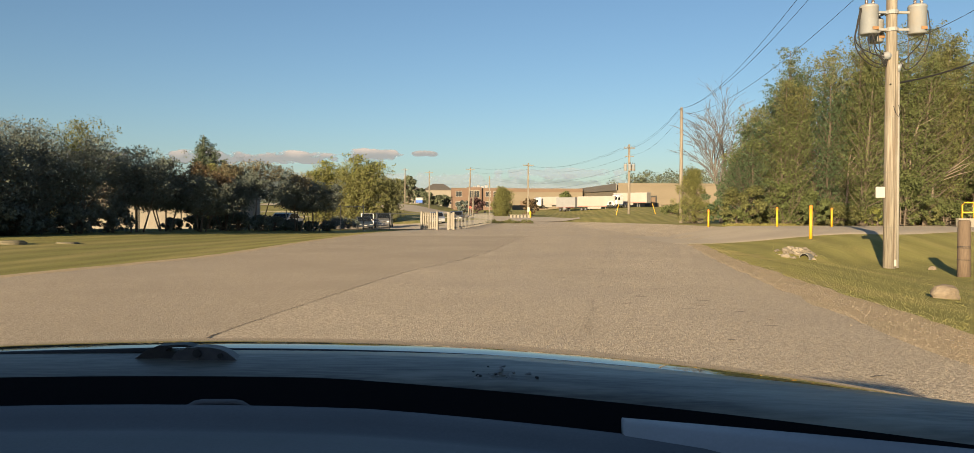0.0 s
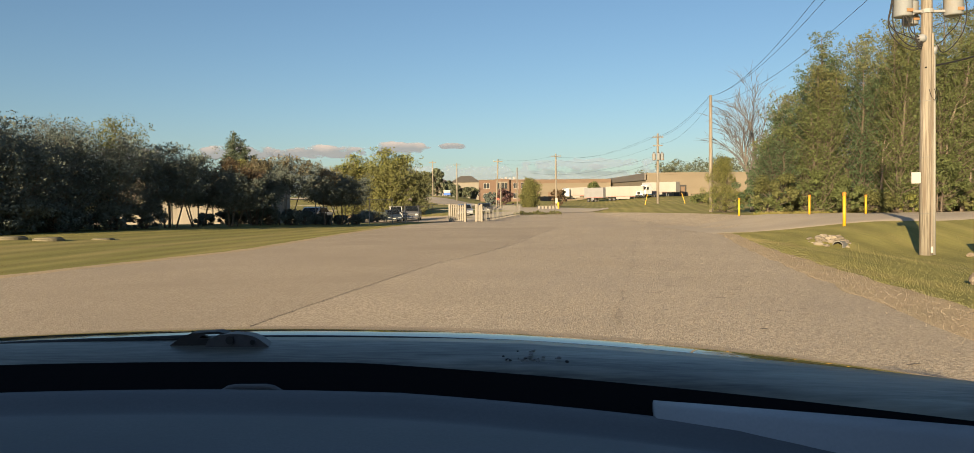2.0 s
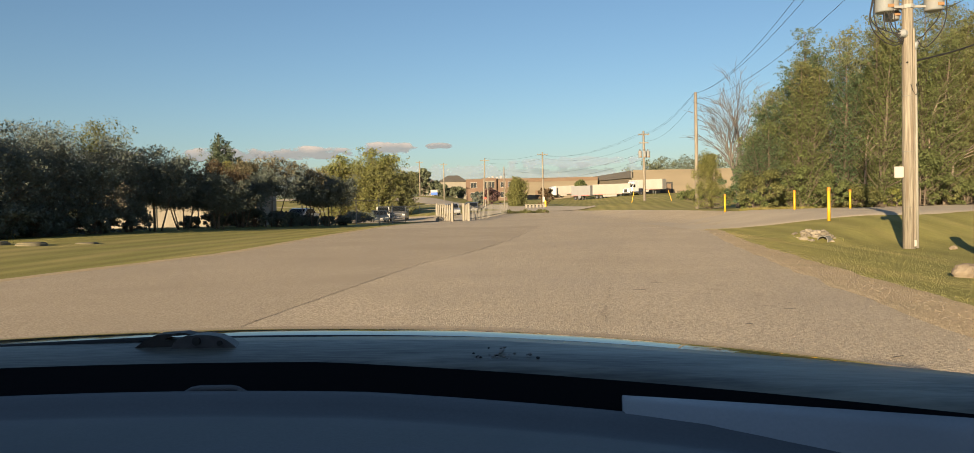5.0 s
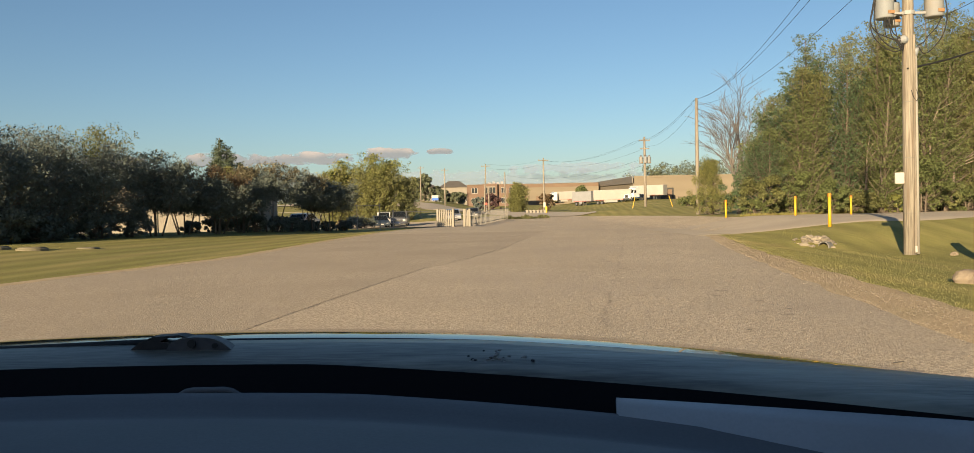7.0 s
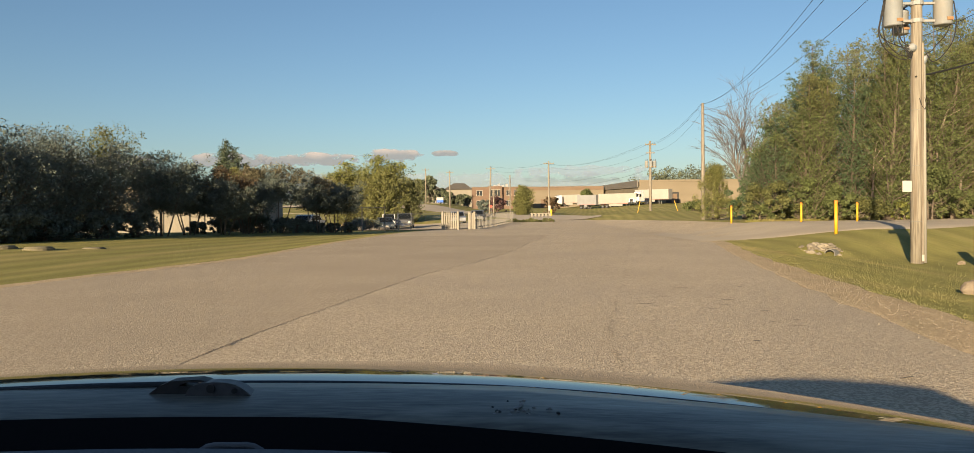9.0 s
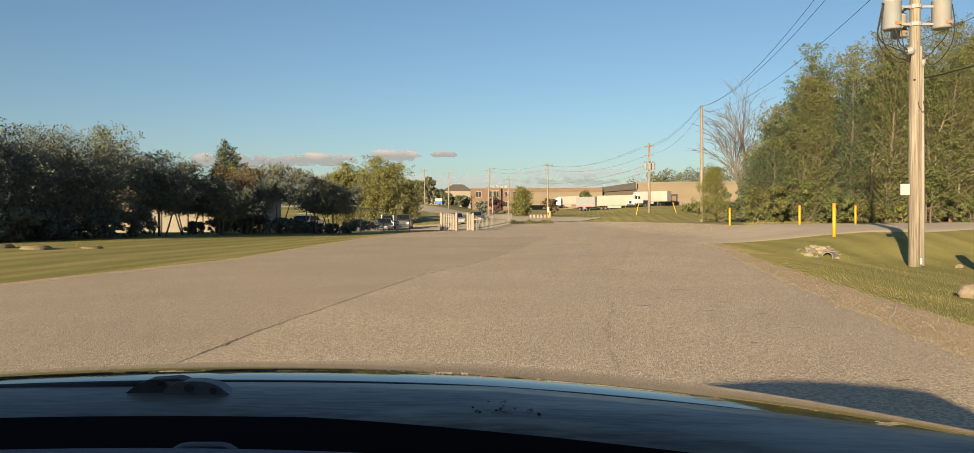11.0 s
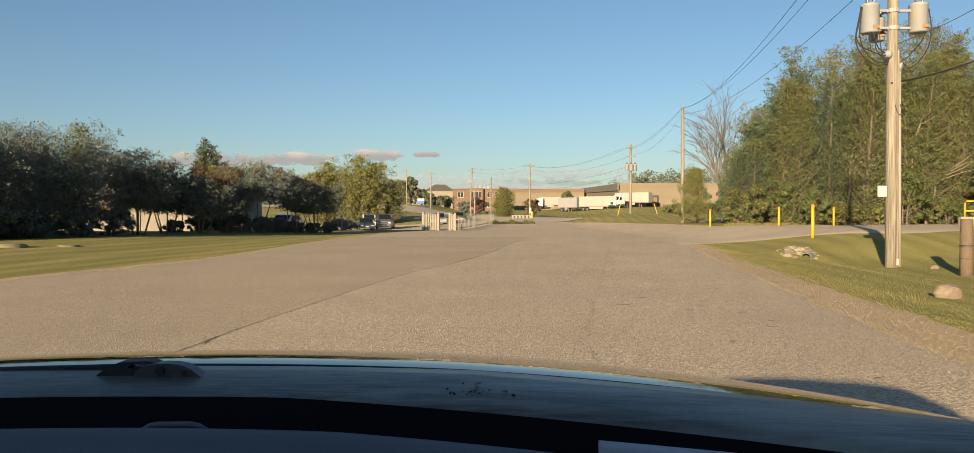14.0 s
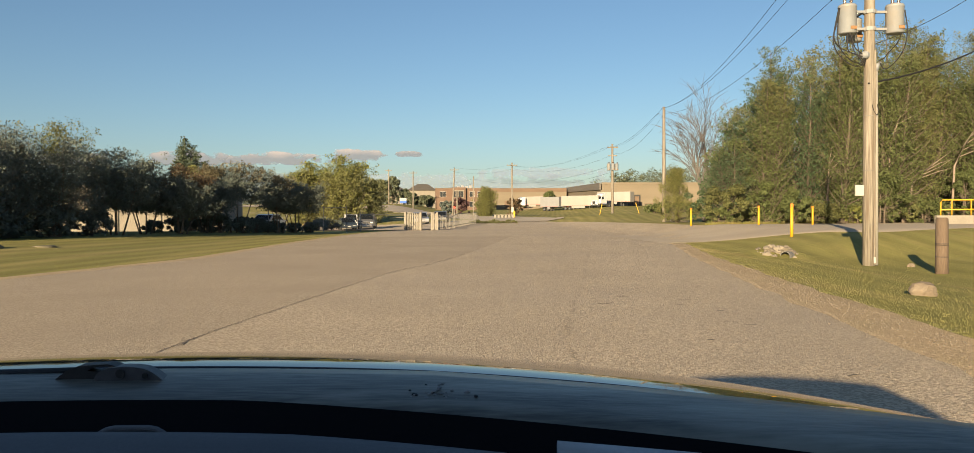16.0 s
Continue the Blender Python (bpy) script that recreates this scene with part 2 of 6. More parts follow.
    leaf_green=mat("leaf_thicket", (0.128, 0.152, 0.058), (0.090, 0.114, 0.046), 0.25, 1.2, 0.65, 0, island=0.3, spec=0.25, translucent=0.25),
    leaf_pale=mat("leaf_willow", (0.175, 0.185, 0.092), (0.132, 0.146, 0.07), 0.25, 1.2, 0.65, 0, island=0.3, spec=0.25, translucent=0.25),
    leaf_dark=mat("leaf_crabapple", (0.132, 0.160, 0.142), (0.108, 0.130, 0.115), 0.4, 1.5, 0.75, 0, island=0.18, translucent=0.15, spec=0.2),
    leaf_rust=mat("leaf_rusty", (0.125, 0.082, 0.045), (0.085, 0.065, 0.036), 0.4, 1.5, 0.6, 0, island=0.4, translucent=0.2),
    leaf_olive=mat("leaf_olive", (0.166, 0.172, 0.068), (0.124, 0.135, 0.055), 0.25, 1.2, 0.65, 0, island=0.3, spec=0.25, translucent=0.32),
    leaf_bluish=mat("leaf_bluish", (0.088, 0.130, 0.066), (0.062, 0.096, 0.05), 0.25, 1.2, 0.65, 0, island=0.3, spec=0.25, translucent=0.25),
    leaf_yellow=mat("leaf_yellow_green", (0.198, 0.200, 0.066), (0.145, 0.158, 0.055), 0.4, 1.5, 0.55, 0, island=0.35, translucent=0.3),
    leaf_conifer=mat("leaf_conifer", (0.062, 0.088, 0.05), (0.045, 0.066, 0.038), 0.4, 1.5, 0.6, 0, island=0.35),
    leaf_purple=mat("leaf_purple", (0.10, 0.05, 0.05), (0.07, 0.04, 0.04), 0.4, 1.5, 0.6, 0, island=0.3),
    leaf_far=mat("leaf_far", (0.092, 0.108, 0.064), (0.066, 0.082, 0.05), 0.1, 0.5, 0.7, 0, island=0.4),
)


# ---- mesh helpers ----
class Shape:
    """Vertices and faces gathered from simple solids."""

    def __init__(self):
        self.v, self.f = [], []

    def add(self, verts, faces):
        k = len(self.v)
        self.v += [tuple(p) for p in verts]
        self.f += [tuple(i + k for i in q) for q in faces]
        return self

    def box(self, lo, hi, bev=0.0, turn=0.0):
        (x0, y0, z0), (x1, y1, z1) = lo, hi
        b = min(bev, (x1 - x0) / 2.01, (y1 - y0) / 2.01, (z1 - z0) / 2.01)
        if b <= 0:
            vs = [(x, y, z) for z in (z0, z1) for x, y in ((x0, y0), (x1, y0), (x1, y1), (x0, y1))]
            fs = [(3, 2, 1, 0), (4, 5, 6, 7), (0, 1, 5, 4), (1, 2, 6, 5), (2, 3, 7, 6), (3, 0, 4, 7)]
        else:
            def ring(z, i):
                return [(x0 + b + i, y0 + i, z), (x1 - b - i, y0 + i, z), (x1 - i, y0 + b + i, z), (x1 - i, y1 - b - i, z),
                        (x1 - b - i, y1 - i, z), (x0 + b + i, y1 - i, z), (x0 + i, y1 - b - i, z), (x0 + i, y0 + b + i, z)]
            vs = ring(z0, b * 0.6) + ring(z0 + b, 0) + ring(z1 - b, 0) + ring(z1, b * 0.6)
            fs = [tuple(range(7, -1, -1)), tuple(range(24, 32))]
            fs += [(8 * r + i, 8 * r + (i + 1) % 8, 8 * r + 8 + (i + 1) % 8, 8 * r + 8 + i) for r in range(3) for i in range(8)]
        if turn:
            c, s = math.cos(turn), math.sin(turn)
            cx, cy = (x0 + x1) / 2, (y0 + y1) / 2
            vs = [(cx + (x - cx) * c - (y - cy) * s, cy + (x - cx) * s + (y - cy) * c, z) for x, y, z in vs]
        return self.add(vs, fs)

    def tube(self, path, radii, n=8, caps=True):
        """A tapered tube along points."""
        path = [Vector(p) for p in path]
        if isinstance(radii, (int, float)):
            radii = [radii] * len(path)
        vs, fs = [], []
        for i, p in enumerate(path):
            d = (path[min(i + 1, len(path) - 1)] - path[max(i - 1, 0)]).normalized()
            u = d.cross(Vector((0, 0, 1)) if abs(d.z) < 0.9 else Vector((1, 0, 0))).normalized()
            w = d.cross(u)
            for k in range(n):
                a = 2 * math.pi * k / n
                vs.append(p + radii[i] * (math.cos(a) * u + math.sin(a) * w))
        for i in range(len(path) - 1):
            for k in range(n):
                fs.append((n * i + k, n * i + (k + 1) % n, n * i + n + (k + 1) % n, n * i + n + k))
        if caps:
            fs.append(tuple(range(n - 1, -1, -1)))
            fs.append(tuple(range(n * (len(path) - 1), n * len(path))))
        return self.add(vs, fs)

    def lathe(self, profile, at=(0, 0, 0), n=16):
        vs, fs = [], []
        for r, z in profile:
            vs += [(at[0] + r * math.cos(2 * math.pi * k / n), at[1] + r * math.sin(2 * math.pi * k / n), at[2] + z) for k in range(n)]
        for i in range(len(profile) - 1):
            fs += [(n * i + k, n * i + (k + 1) % n, n * i + n + (k + 1) % n, n * i + n + k) for k in range(n)]
        fs.append(tuple(range(n - 1, -1, -1)))
        fs.append(tuple(range(n * (len(profile) - 1), n * len(profile))))
        return self.add(vs, fs)

    def prism(self, outline, axis, a, b):
        """An outline of two coordinates pushed along an axis from a to b."""
        n = len(outline)

        def put(p, w):
            q = list(p)
            q.insert("xyz".index(axis), w)
            return tuple(q)
        vs = [put(p, a) for p in outline] + [put(p, b) for p in outline]
        fs = [tuple(range(n)), tuple(range(2 * n - 1, n - 1, -1))]
        fs += [(i, i + n, (i + 1) % n + n, (i + 1) % n) for i in range(n)]
        return self.add(vs, fs)

    def blob(self, c, r, rough=0.25, seg=2, seed=0):
        bm = bmesh.new()
        bmesh.ops.create_icosphere(bm, subdivisions=seg, radius=1)
        vs = []
        for v in bm.verts:
            k = 1 + rough * noise.noise(v.co * 1.7 + Vector((seed * 3.1, seed * 1.7, 0)))
            vs.append((c[0] + v.co.x * r[0] * k, c[1] + v.co.y * r[1] * k, c[2] + v.co.z * r[2] * k))
        fs = [tuple(v.index for v in q.verts) for q in bm.faces]
        bm.free()
        return self.add(vs, fs)


def thing(name, loc=(0, 0, 0), label="", category="", group="", kind="", turn=0.0):
    ob = new(name)
    ob.matrix_basis = pose(*loc, 0, 0, math.degrees(turn))
    ob.empty_display_size = 0.2
    return tagged(ob, label, category, group, kind)


def mesh_of(name, shape, material, smooth=False):
    me = bpy.data.meshes.new(name)
    me.from_pydata(shape.v, [], shape.f)
    me.materials.append(material)
    bm = bmesh.new()
    bm.from_mesh(me)
    bmesh.ops.recalc_face_normals(bm, faces=bm.faces)
    bm.to_mesh(me)
    bm.free()
    if smooth:
        me.polygons.foreach_set("use_smooth", [True] * len(me.polygons))
    me.update()
    return me


def part(name, shape, material, parent=None, label="", smooth=False, kind="", category="", group=""):
    me = shape if isinstance(shape, bpy.types.Mesh) else mesh_of(name, shape, material, smooth)
    ob = new(name, me)
    ob.parent = parent
    return tagged(ob, label, category, group, kind)


def raw_mesh(name, verts, faces, material, smooth=False):
    """A mesh from arrays of vertices and of quads or triangles."""
    me = bpy.data.meshes.new(name)
    k = faces.shape[1]
    me.vertices.add(len(verts))
    me.vertices.foreach_set("co", np.asarray(verts, np.float32).ravel())
    me.loops.add(faces.size)
    me.loops.foreach_set("vertex_index", faces.astype(np.int32).ravel())
    me.polygons.add(len(faces))
    me.polygons.foreach_set("loop_start", np.arange(0, faces.size, k, dtype=np.int32))
    if smooth:
        me.polygons.foreach_set("use_smooth", np.ones(len(faces), bool))
    me.materials.append(material)
    me.update(calc_edges=True)
    me.validate()
    return me


def sstep(v, a, b):
    u = np.clip((v - a) / (b - a), 0, 1)
    return u * u * (3 - 2 * u)


# ---- the lie of the land ----
def road_left(y):
    return -9.3 + 1.7 * sstep(y, 12, 24) + 0.4 * sstep(y, 34, 48) + 2.4 * sstep(y, 48, 72)


def road_right(y):
    return 3.0 + 0.17 * y + 0.0012 * np.maximum(y - 10, 0) ** 2


def land(x, y):
    """Height of the ground at x, y (arrays or numbers)."""
    x, y = np.asarray(x, float), np.asarray(y, float)
    side = x - road_right(np.minimum(y, 34))
    z = 0.0125 * np.maximum(y - 72, 0) + 0.016 * np.clip(y - 190, 0, 90)
    z = np.minimum(z, 3.8)
    z = z + 2.0 * sstep(-x, 5, 20) * sstep(y, 150, 215)
    z = z + 0.30 * sstep(road_left(y) - x, 1.0, 9.0) * sstep(y, 5, 20) * (1 - sstep(y, 46, 70))
    z = z + 0.60 * sstep(side, 1.0, 7.0) * sstep(y, 22, 31) * (1 - sstep(y, 100, 130))
    z = z - 0.22 * np.exp(-((side - 4.5) / 2.6) ** 2) * sstep(y, 6, 14) * (1 - sstep(y, 23.5, 27))
    z = z - 0.12 * sstep(side, 3, 6) * sstep(y, 10, 18) * (1 - sstep(y, 22, 30))
    z = z + 0.5 * sstep(x, 12, 20) * sstep(y, 76, 96) * (1 - sstep(y, 112, 135))
    z = z + 1.4 * sstep(x, 24, 42) * sstep(y, 120, 190)
    z = z + 0.26 * np.exp(-((x - 10.05) / 0.95) ** 2 - ((y - 24.35) / 0.6) ** 2)
    z = z - 0.62 * sstep(-x, 3.5, 8) * sstep(y, 66, 76) * (1 - sstep(y, 101, 108))
    z = z + 0.55 * sstep(-x, 2, 8) * sstep(y, 106, 124) * (1 - sstep(y, 150, 215))
    return z


# ---- ground, road and verges ----
def right_edge(y):
    return np.where(y < 32, road_right(y), road_right(32) + (15.4 - road_right(32)) * sstep(y, 32, 48)) - 4.2 * sstep(y, 64, 110)


def left_edge(y):
    return road_left(y) + 6.6 * sstep(y, 72, 100)


def drape(name, ys, lo, hi, nx, lift, material, label, category, wave=0.0, seed=1.0, edge_lift=None):
    """A strip of ground between two edges, laid on the land."""
    vs = []
    for i, y in enumerate(ys):
        a, b = float(lo(y)), float(hi(y))
        if wave:
            a += wave * noise.noise((y * 0.9, seed, 0)) + 0.5 * wave * noise.noise((y * 3.1, seed, 2))
            b += wave * noise.noise((y * 0.8, seed + 5, 0)) + 0.5 * wave * noise.noise((y * 2.7, seed + 5, 2))
        for x in np.linspace(a, b, nx):
            vs.append((x, y, float(land(x, y)) + (edge_lift if edge_lift is not None and x == a else lift)))
    fs = [(i * nx + j, i * nx + j + 1, (i + 1) * nx + j + 1, (i + 1) * nx + j) for i in range(len(ys) - 1) for j in range(nx - 1)]
    sh = Shape().add(vs, fs)
    # a skirt gives the sheet its thickness
    n = len(ys)
    rim = [i * nx for i in range(n)] + [(n - 1) * nx + j for j in range(1, nx)] + [i * nx + nx - 1 for i in range(n - 2, -1, -1)] + [j for j in range(nx - 2, 0, -1)]
    k = len(sh.v)
    sh.v += [(sh.v[i][0], sh.v[i][1], sh.v[i][2] - 0.08) for i in rim]
    sh.f += [(rim[i], rim[(i + 1) % len(rim)], k + (i + 1) % len(rim), k + i) for i in range(len(rim))]
    return part(name, sh, material, None, label, False, "structure", category)


def in_paving(x, y):
    main = sstep(x - left_edge(y), -0.1, 0.4) * sstep(right_edge(y) - x, -0.1, 0.4) * (y < 118)
    return main


def build_ground():
    xs = np.unique(np.concatenate([np.linspace(-1800, -120, 16), np.linspace(-120, -30, 24), np.arange(-30, 34, 0.5), np.linspace(34, 130, 40), np.linspace(130, 1800, 16)]))
    ys = np.unique(np.concatenate([np.linspace(-1500, -20, 14), np.arange(-20, 60, 0.5), np.linspace(60, 240, 110), np.linspace(240, 2600, 30)]))
    gx, gy = np.meshgrid(xs, ys)
    gz = land(gx, gy) - 0.07 * in_paving(gx, gy)
    verts = np.stack([gx, gy, gz], -1).reshape(-1, 3)
    w, h = len(xs), len(ys)
    i, j = np.meshgrid(np.arange(w - 1), np.arange(h - 1))
    a = (j * w + i).ravel()
    faces = np.stack([a, a + 1, a + w + 1, a + w], 1)
    ob = new("ground", raw_mesh("ground", verts, faces, M["grass"], True))
    tagged(ob, "mown dry green lawn and grassy verges", "ground", kind="structure")


build_ground()
YS = np.concatenate([np.arange(-30, 60, 1.0), np.arange(60, 119, 3.0)])
drape("road", YS, left_edge, right_edge, 15, 0.015, M["asphalt"], "worn tan-grey asphalt road with cracks", "road", 0.10, 3)
drape("shoulder", np.concatenate([np.arange(-30, 2, 1.0), np.arange(2, 33, 0.4)]), lambda y: right_edge(y) - 0.25, lambda y: right_edge(y) + 0.72 - 0.3 * sstep(y, 9, 26), 6, 0.024, M["gravel"],
      "loose gravel shoulder beside the road", "gravel", 0.12, 9, 0.005)
drape("road_edge_left", np.arange(8, 70, 0.6), lambda y: left_edge(y) - 0.18, lambda y: left_edge(y) + 0.28, 4, 0.02, M["gravel"],
      "crumbled gravelly road edge along the lawn", "gravel", 0.12, 14)


def drive_near(x):
    """Where the driveway meets the lawn."""
    return np.interp(x, (8.6, 9.5, 11.2, 12.4, 13.4, 14.3, 15.4, 17.0, 18.7, 25, 50), (33.8, 34.1, 34.8, 34.2, 32.5, 30.5, 29.4, 29.7, 30.8, 36, 58))


def driveway():
    xs = np.concatenate([np.arange(8.6, 20, 0.5), np.arange(20, 50, 1.2)])
    vs, ny = [], 13
    for x in xs:
        near = float(drive_near(x))
        far = max(46.5 + 0.42 * (x - 12), near + 2)
        vs.append((x, near - 0.45, float(land(x, near - 0.45)) - 0.04))
        for y in np.linspace(near, far, ny - 1):
            vs.append((x, y, float(land(x, y)) + 0.03))
    fs = [(i * ny + j, (i + 1) * ny + j, (i + 1) * ny + j + 1, i * ny + j + 1) for i in range(len(xs) - 1) for j in range(ny - 1)]
    part("driveway", Shape().add(vs, fs), M["drive"], None, "pale asphalt side driveway rising to a yard", True, "structure", "driveway")


driveway()


def flat_lot(name, pts, lift, material, label, category):
    """A paved area given by its outline, cut fine enough to follow the land."""
    bm = bmesh.new()
    bm.faces.new([bm.verts.new((x, y, 0)) for x, y in pts])
    bmesh.ops.triangulate(bm, faces=bm.faces)
    for _ in range(5):
        bmesh.ops.subdivide_edges(bm, edges=[e for e in bm.edges if e.calc_length() > 4], cuts=1, use_grid_fill=True)
        bmesh.ops.triangulate(bm, faces=bm.faces)
    bm.verts.index_update()
    sh = Shape().add([(v.co.x, v.co.y, float(land(v.co.x, v.co.y)) + lift) for v in bm.verts], [tuple(v.index for v in f.verts) for f in bm.faces])
    bm.free()
    part(name, sh, material, None, label, True, "structure", category)


flat_lot("parking_lot", [(-60, 63), (-9.6, 63.5), (-6.0, 68), (-4.4, 68.6), (-2.4, 68.6), (-1.5, 80), (2, 104), (-60, 104)], 0.05, M["drive"], "pale asphalt parking lot behind the fence", "parking lot")
flat_lot("far_street", [(-60, 205), (-26, 194), (-14, 174), (-3, 148), (2, 118), (-4, 104), (14, 104), (16, 122), (60, 122), (60, 132), (18, 132), (9, 160), (3, 186), (-4, 206), (-14, 216), (-60, 228)], 0.05, M["drive"], "pale far street curving up to the left", "road")


CRACK = [(-2.9, 3.5), (-2.65, 6.6), (-2.54, 8.2), (-2.31, 10.1), (-1.93, 13.1), (-1.4, 16.8), (-0.61, 19.8), (0.3, 24.7)]
drape("road_lane", np.concatenate([np.arange(-30, 2, 2.0), np.arange(2, 46, 0.8)]), lambda y: left_edge(y) + 0.2, lambda y: np.interp(y, [p[1] for p in CRACK] + [46], [p[0] for p in CRACK] + [3.2]), 9, 0.018, M["lane"],
      "smoother darker lane of repaved asphalt beside a long crack", "road", 0.03, 21)


def crack(name, pts, width, label, fill="tar"):
    """A ragged sealed crack laid just above the asphalt."""
    sh, run = Shape(), []
    for (x0, y0), (x1, y1) in zip(pts, pts[1:]):
        for k in range(110):
            u = k / 110
            y = y0 + (y1 - y0) * u
            x = x0 + (x1 - x0) * u + 0.05 * noise.noise((y * 2.3, 1.3, 3)) + 0.05 * noise.noise((y * 9, 2.1, 7)) + 0.045 * noise.noise((y * 27, 4.1, 2))
            w = width * max(0.08, 0.55 + 1.5 * noise.noise((y * 2.7, 1, 0.4)) + 0.9 * noise.noise((y * 9, 5, 0.4))) if fill == "tar" else width * max(0.06, 0.25 + 2.2 * noise.noise((y * 1.9, 4, 0.4)) + 0.8 * noise.noise((y * 8, 6, 0.4)))
            run.append((x, y, w))
    for (x0, y0, w0), (x1, y1, w1) in zip(run, run[1:]):
        z = 0.0215
        sh.add([(x0 - w0, y0, z), (x0 + w0, y0, z), (x1 + w1, y1, z), (x1 - w1, y1, z)], [(0, 1, 2, 3)])
    part(name, sh, M[fill], None, label, False, "structure", "crack")


crack("road_crack", CRACK, 0.006, "dark ragged crack across the asphalt")
crack("road_seam", [(0.95, 5.0), (1.05, 7.1), (1.26, 8.8), (2.11, 13.2), (3.26, 19.8), (5.4, 31.7), (9.3, 53)], 0.0075, "thin dark seam along the asphalt lane", "seam")


def asphalt_scars():
    """Small ragged pits and tar scraps scattered over the lane."""
    rng = random.Random(21)
    sh = Shape()
    for i in range(46):
        x, y = rng.uniform(1.6, 6.0), rng.uniform(5.0, 22.0)
        if x > float(right_edge(y)) - 0.5:
            continue
        a, b, t = rng.uniform(0.04, 0.17), rng.uniform(0.012, 0.03), rng.uniform(-0.2, 0.5)
        ring = []
        for k in range(12):
            u = 2 * math.pi * k / 12
            r = rng.uniform(0.55, 1.1)
            px, py = a * r * math.cos(u), b * r * math.sin(u)
            ring.append((x + px * math.cos(t) - py * math.sin(t), y + px * math.sin(t) + py * math.cos(t), 0.0212))
        sh.add(ring, [tuple(range(12))])
    part("asphalt_scars", sh, M["tar"], None, "small dark ragged pits in the asphalt", False, "structure", "crack")


asphalt_scars()

# ---- the car the film is taken from ----
CX = -0.37


def swept(profile, x0, x1, bend, drop, n=28, drop2=0.0, tilt=0.0, start=0.0):
    """A closed cross-section (y, z) swept across the car, bowed towards its sides."""
    k, vs = len(profile), []
    for x in np.linspace(x0, x1, n):
        q = (x - CX) ** 2
        sag = drop * q + drop2 * q * q + tilt * max(x - start, 0.0)
        vs += [(x - CX, y - bend * q, z - sag) for y, z in profile]
    fs = [(i * k + j, i * k + (j + 1) % k, (i + 1) * k + (j + 1) % k, (i + 1) * k + j) for i in range(n - 1) for j in range(k)]
    fs += [tuple(range(k)), tuple(range(n * k - 1, (n - 1) * k - 1, -1))]
    return Shape().add(vs, fs)


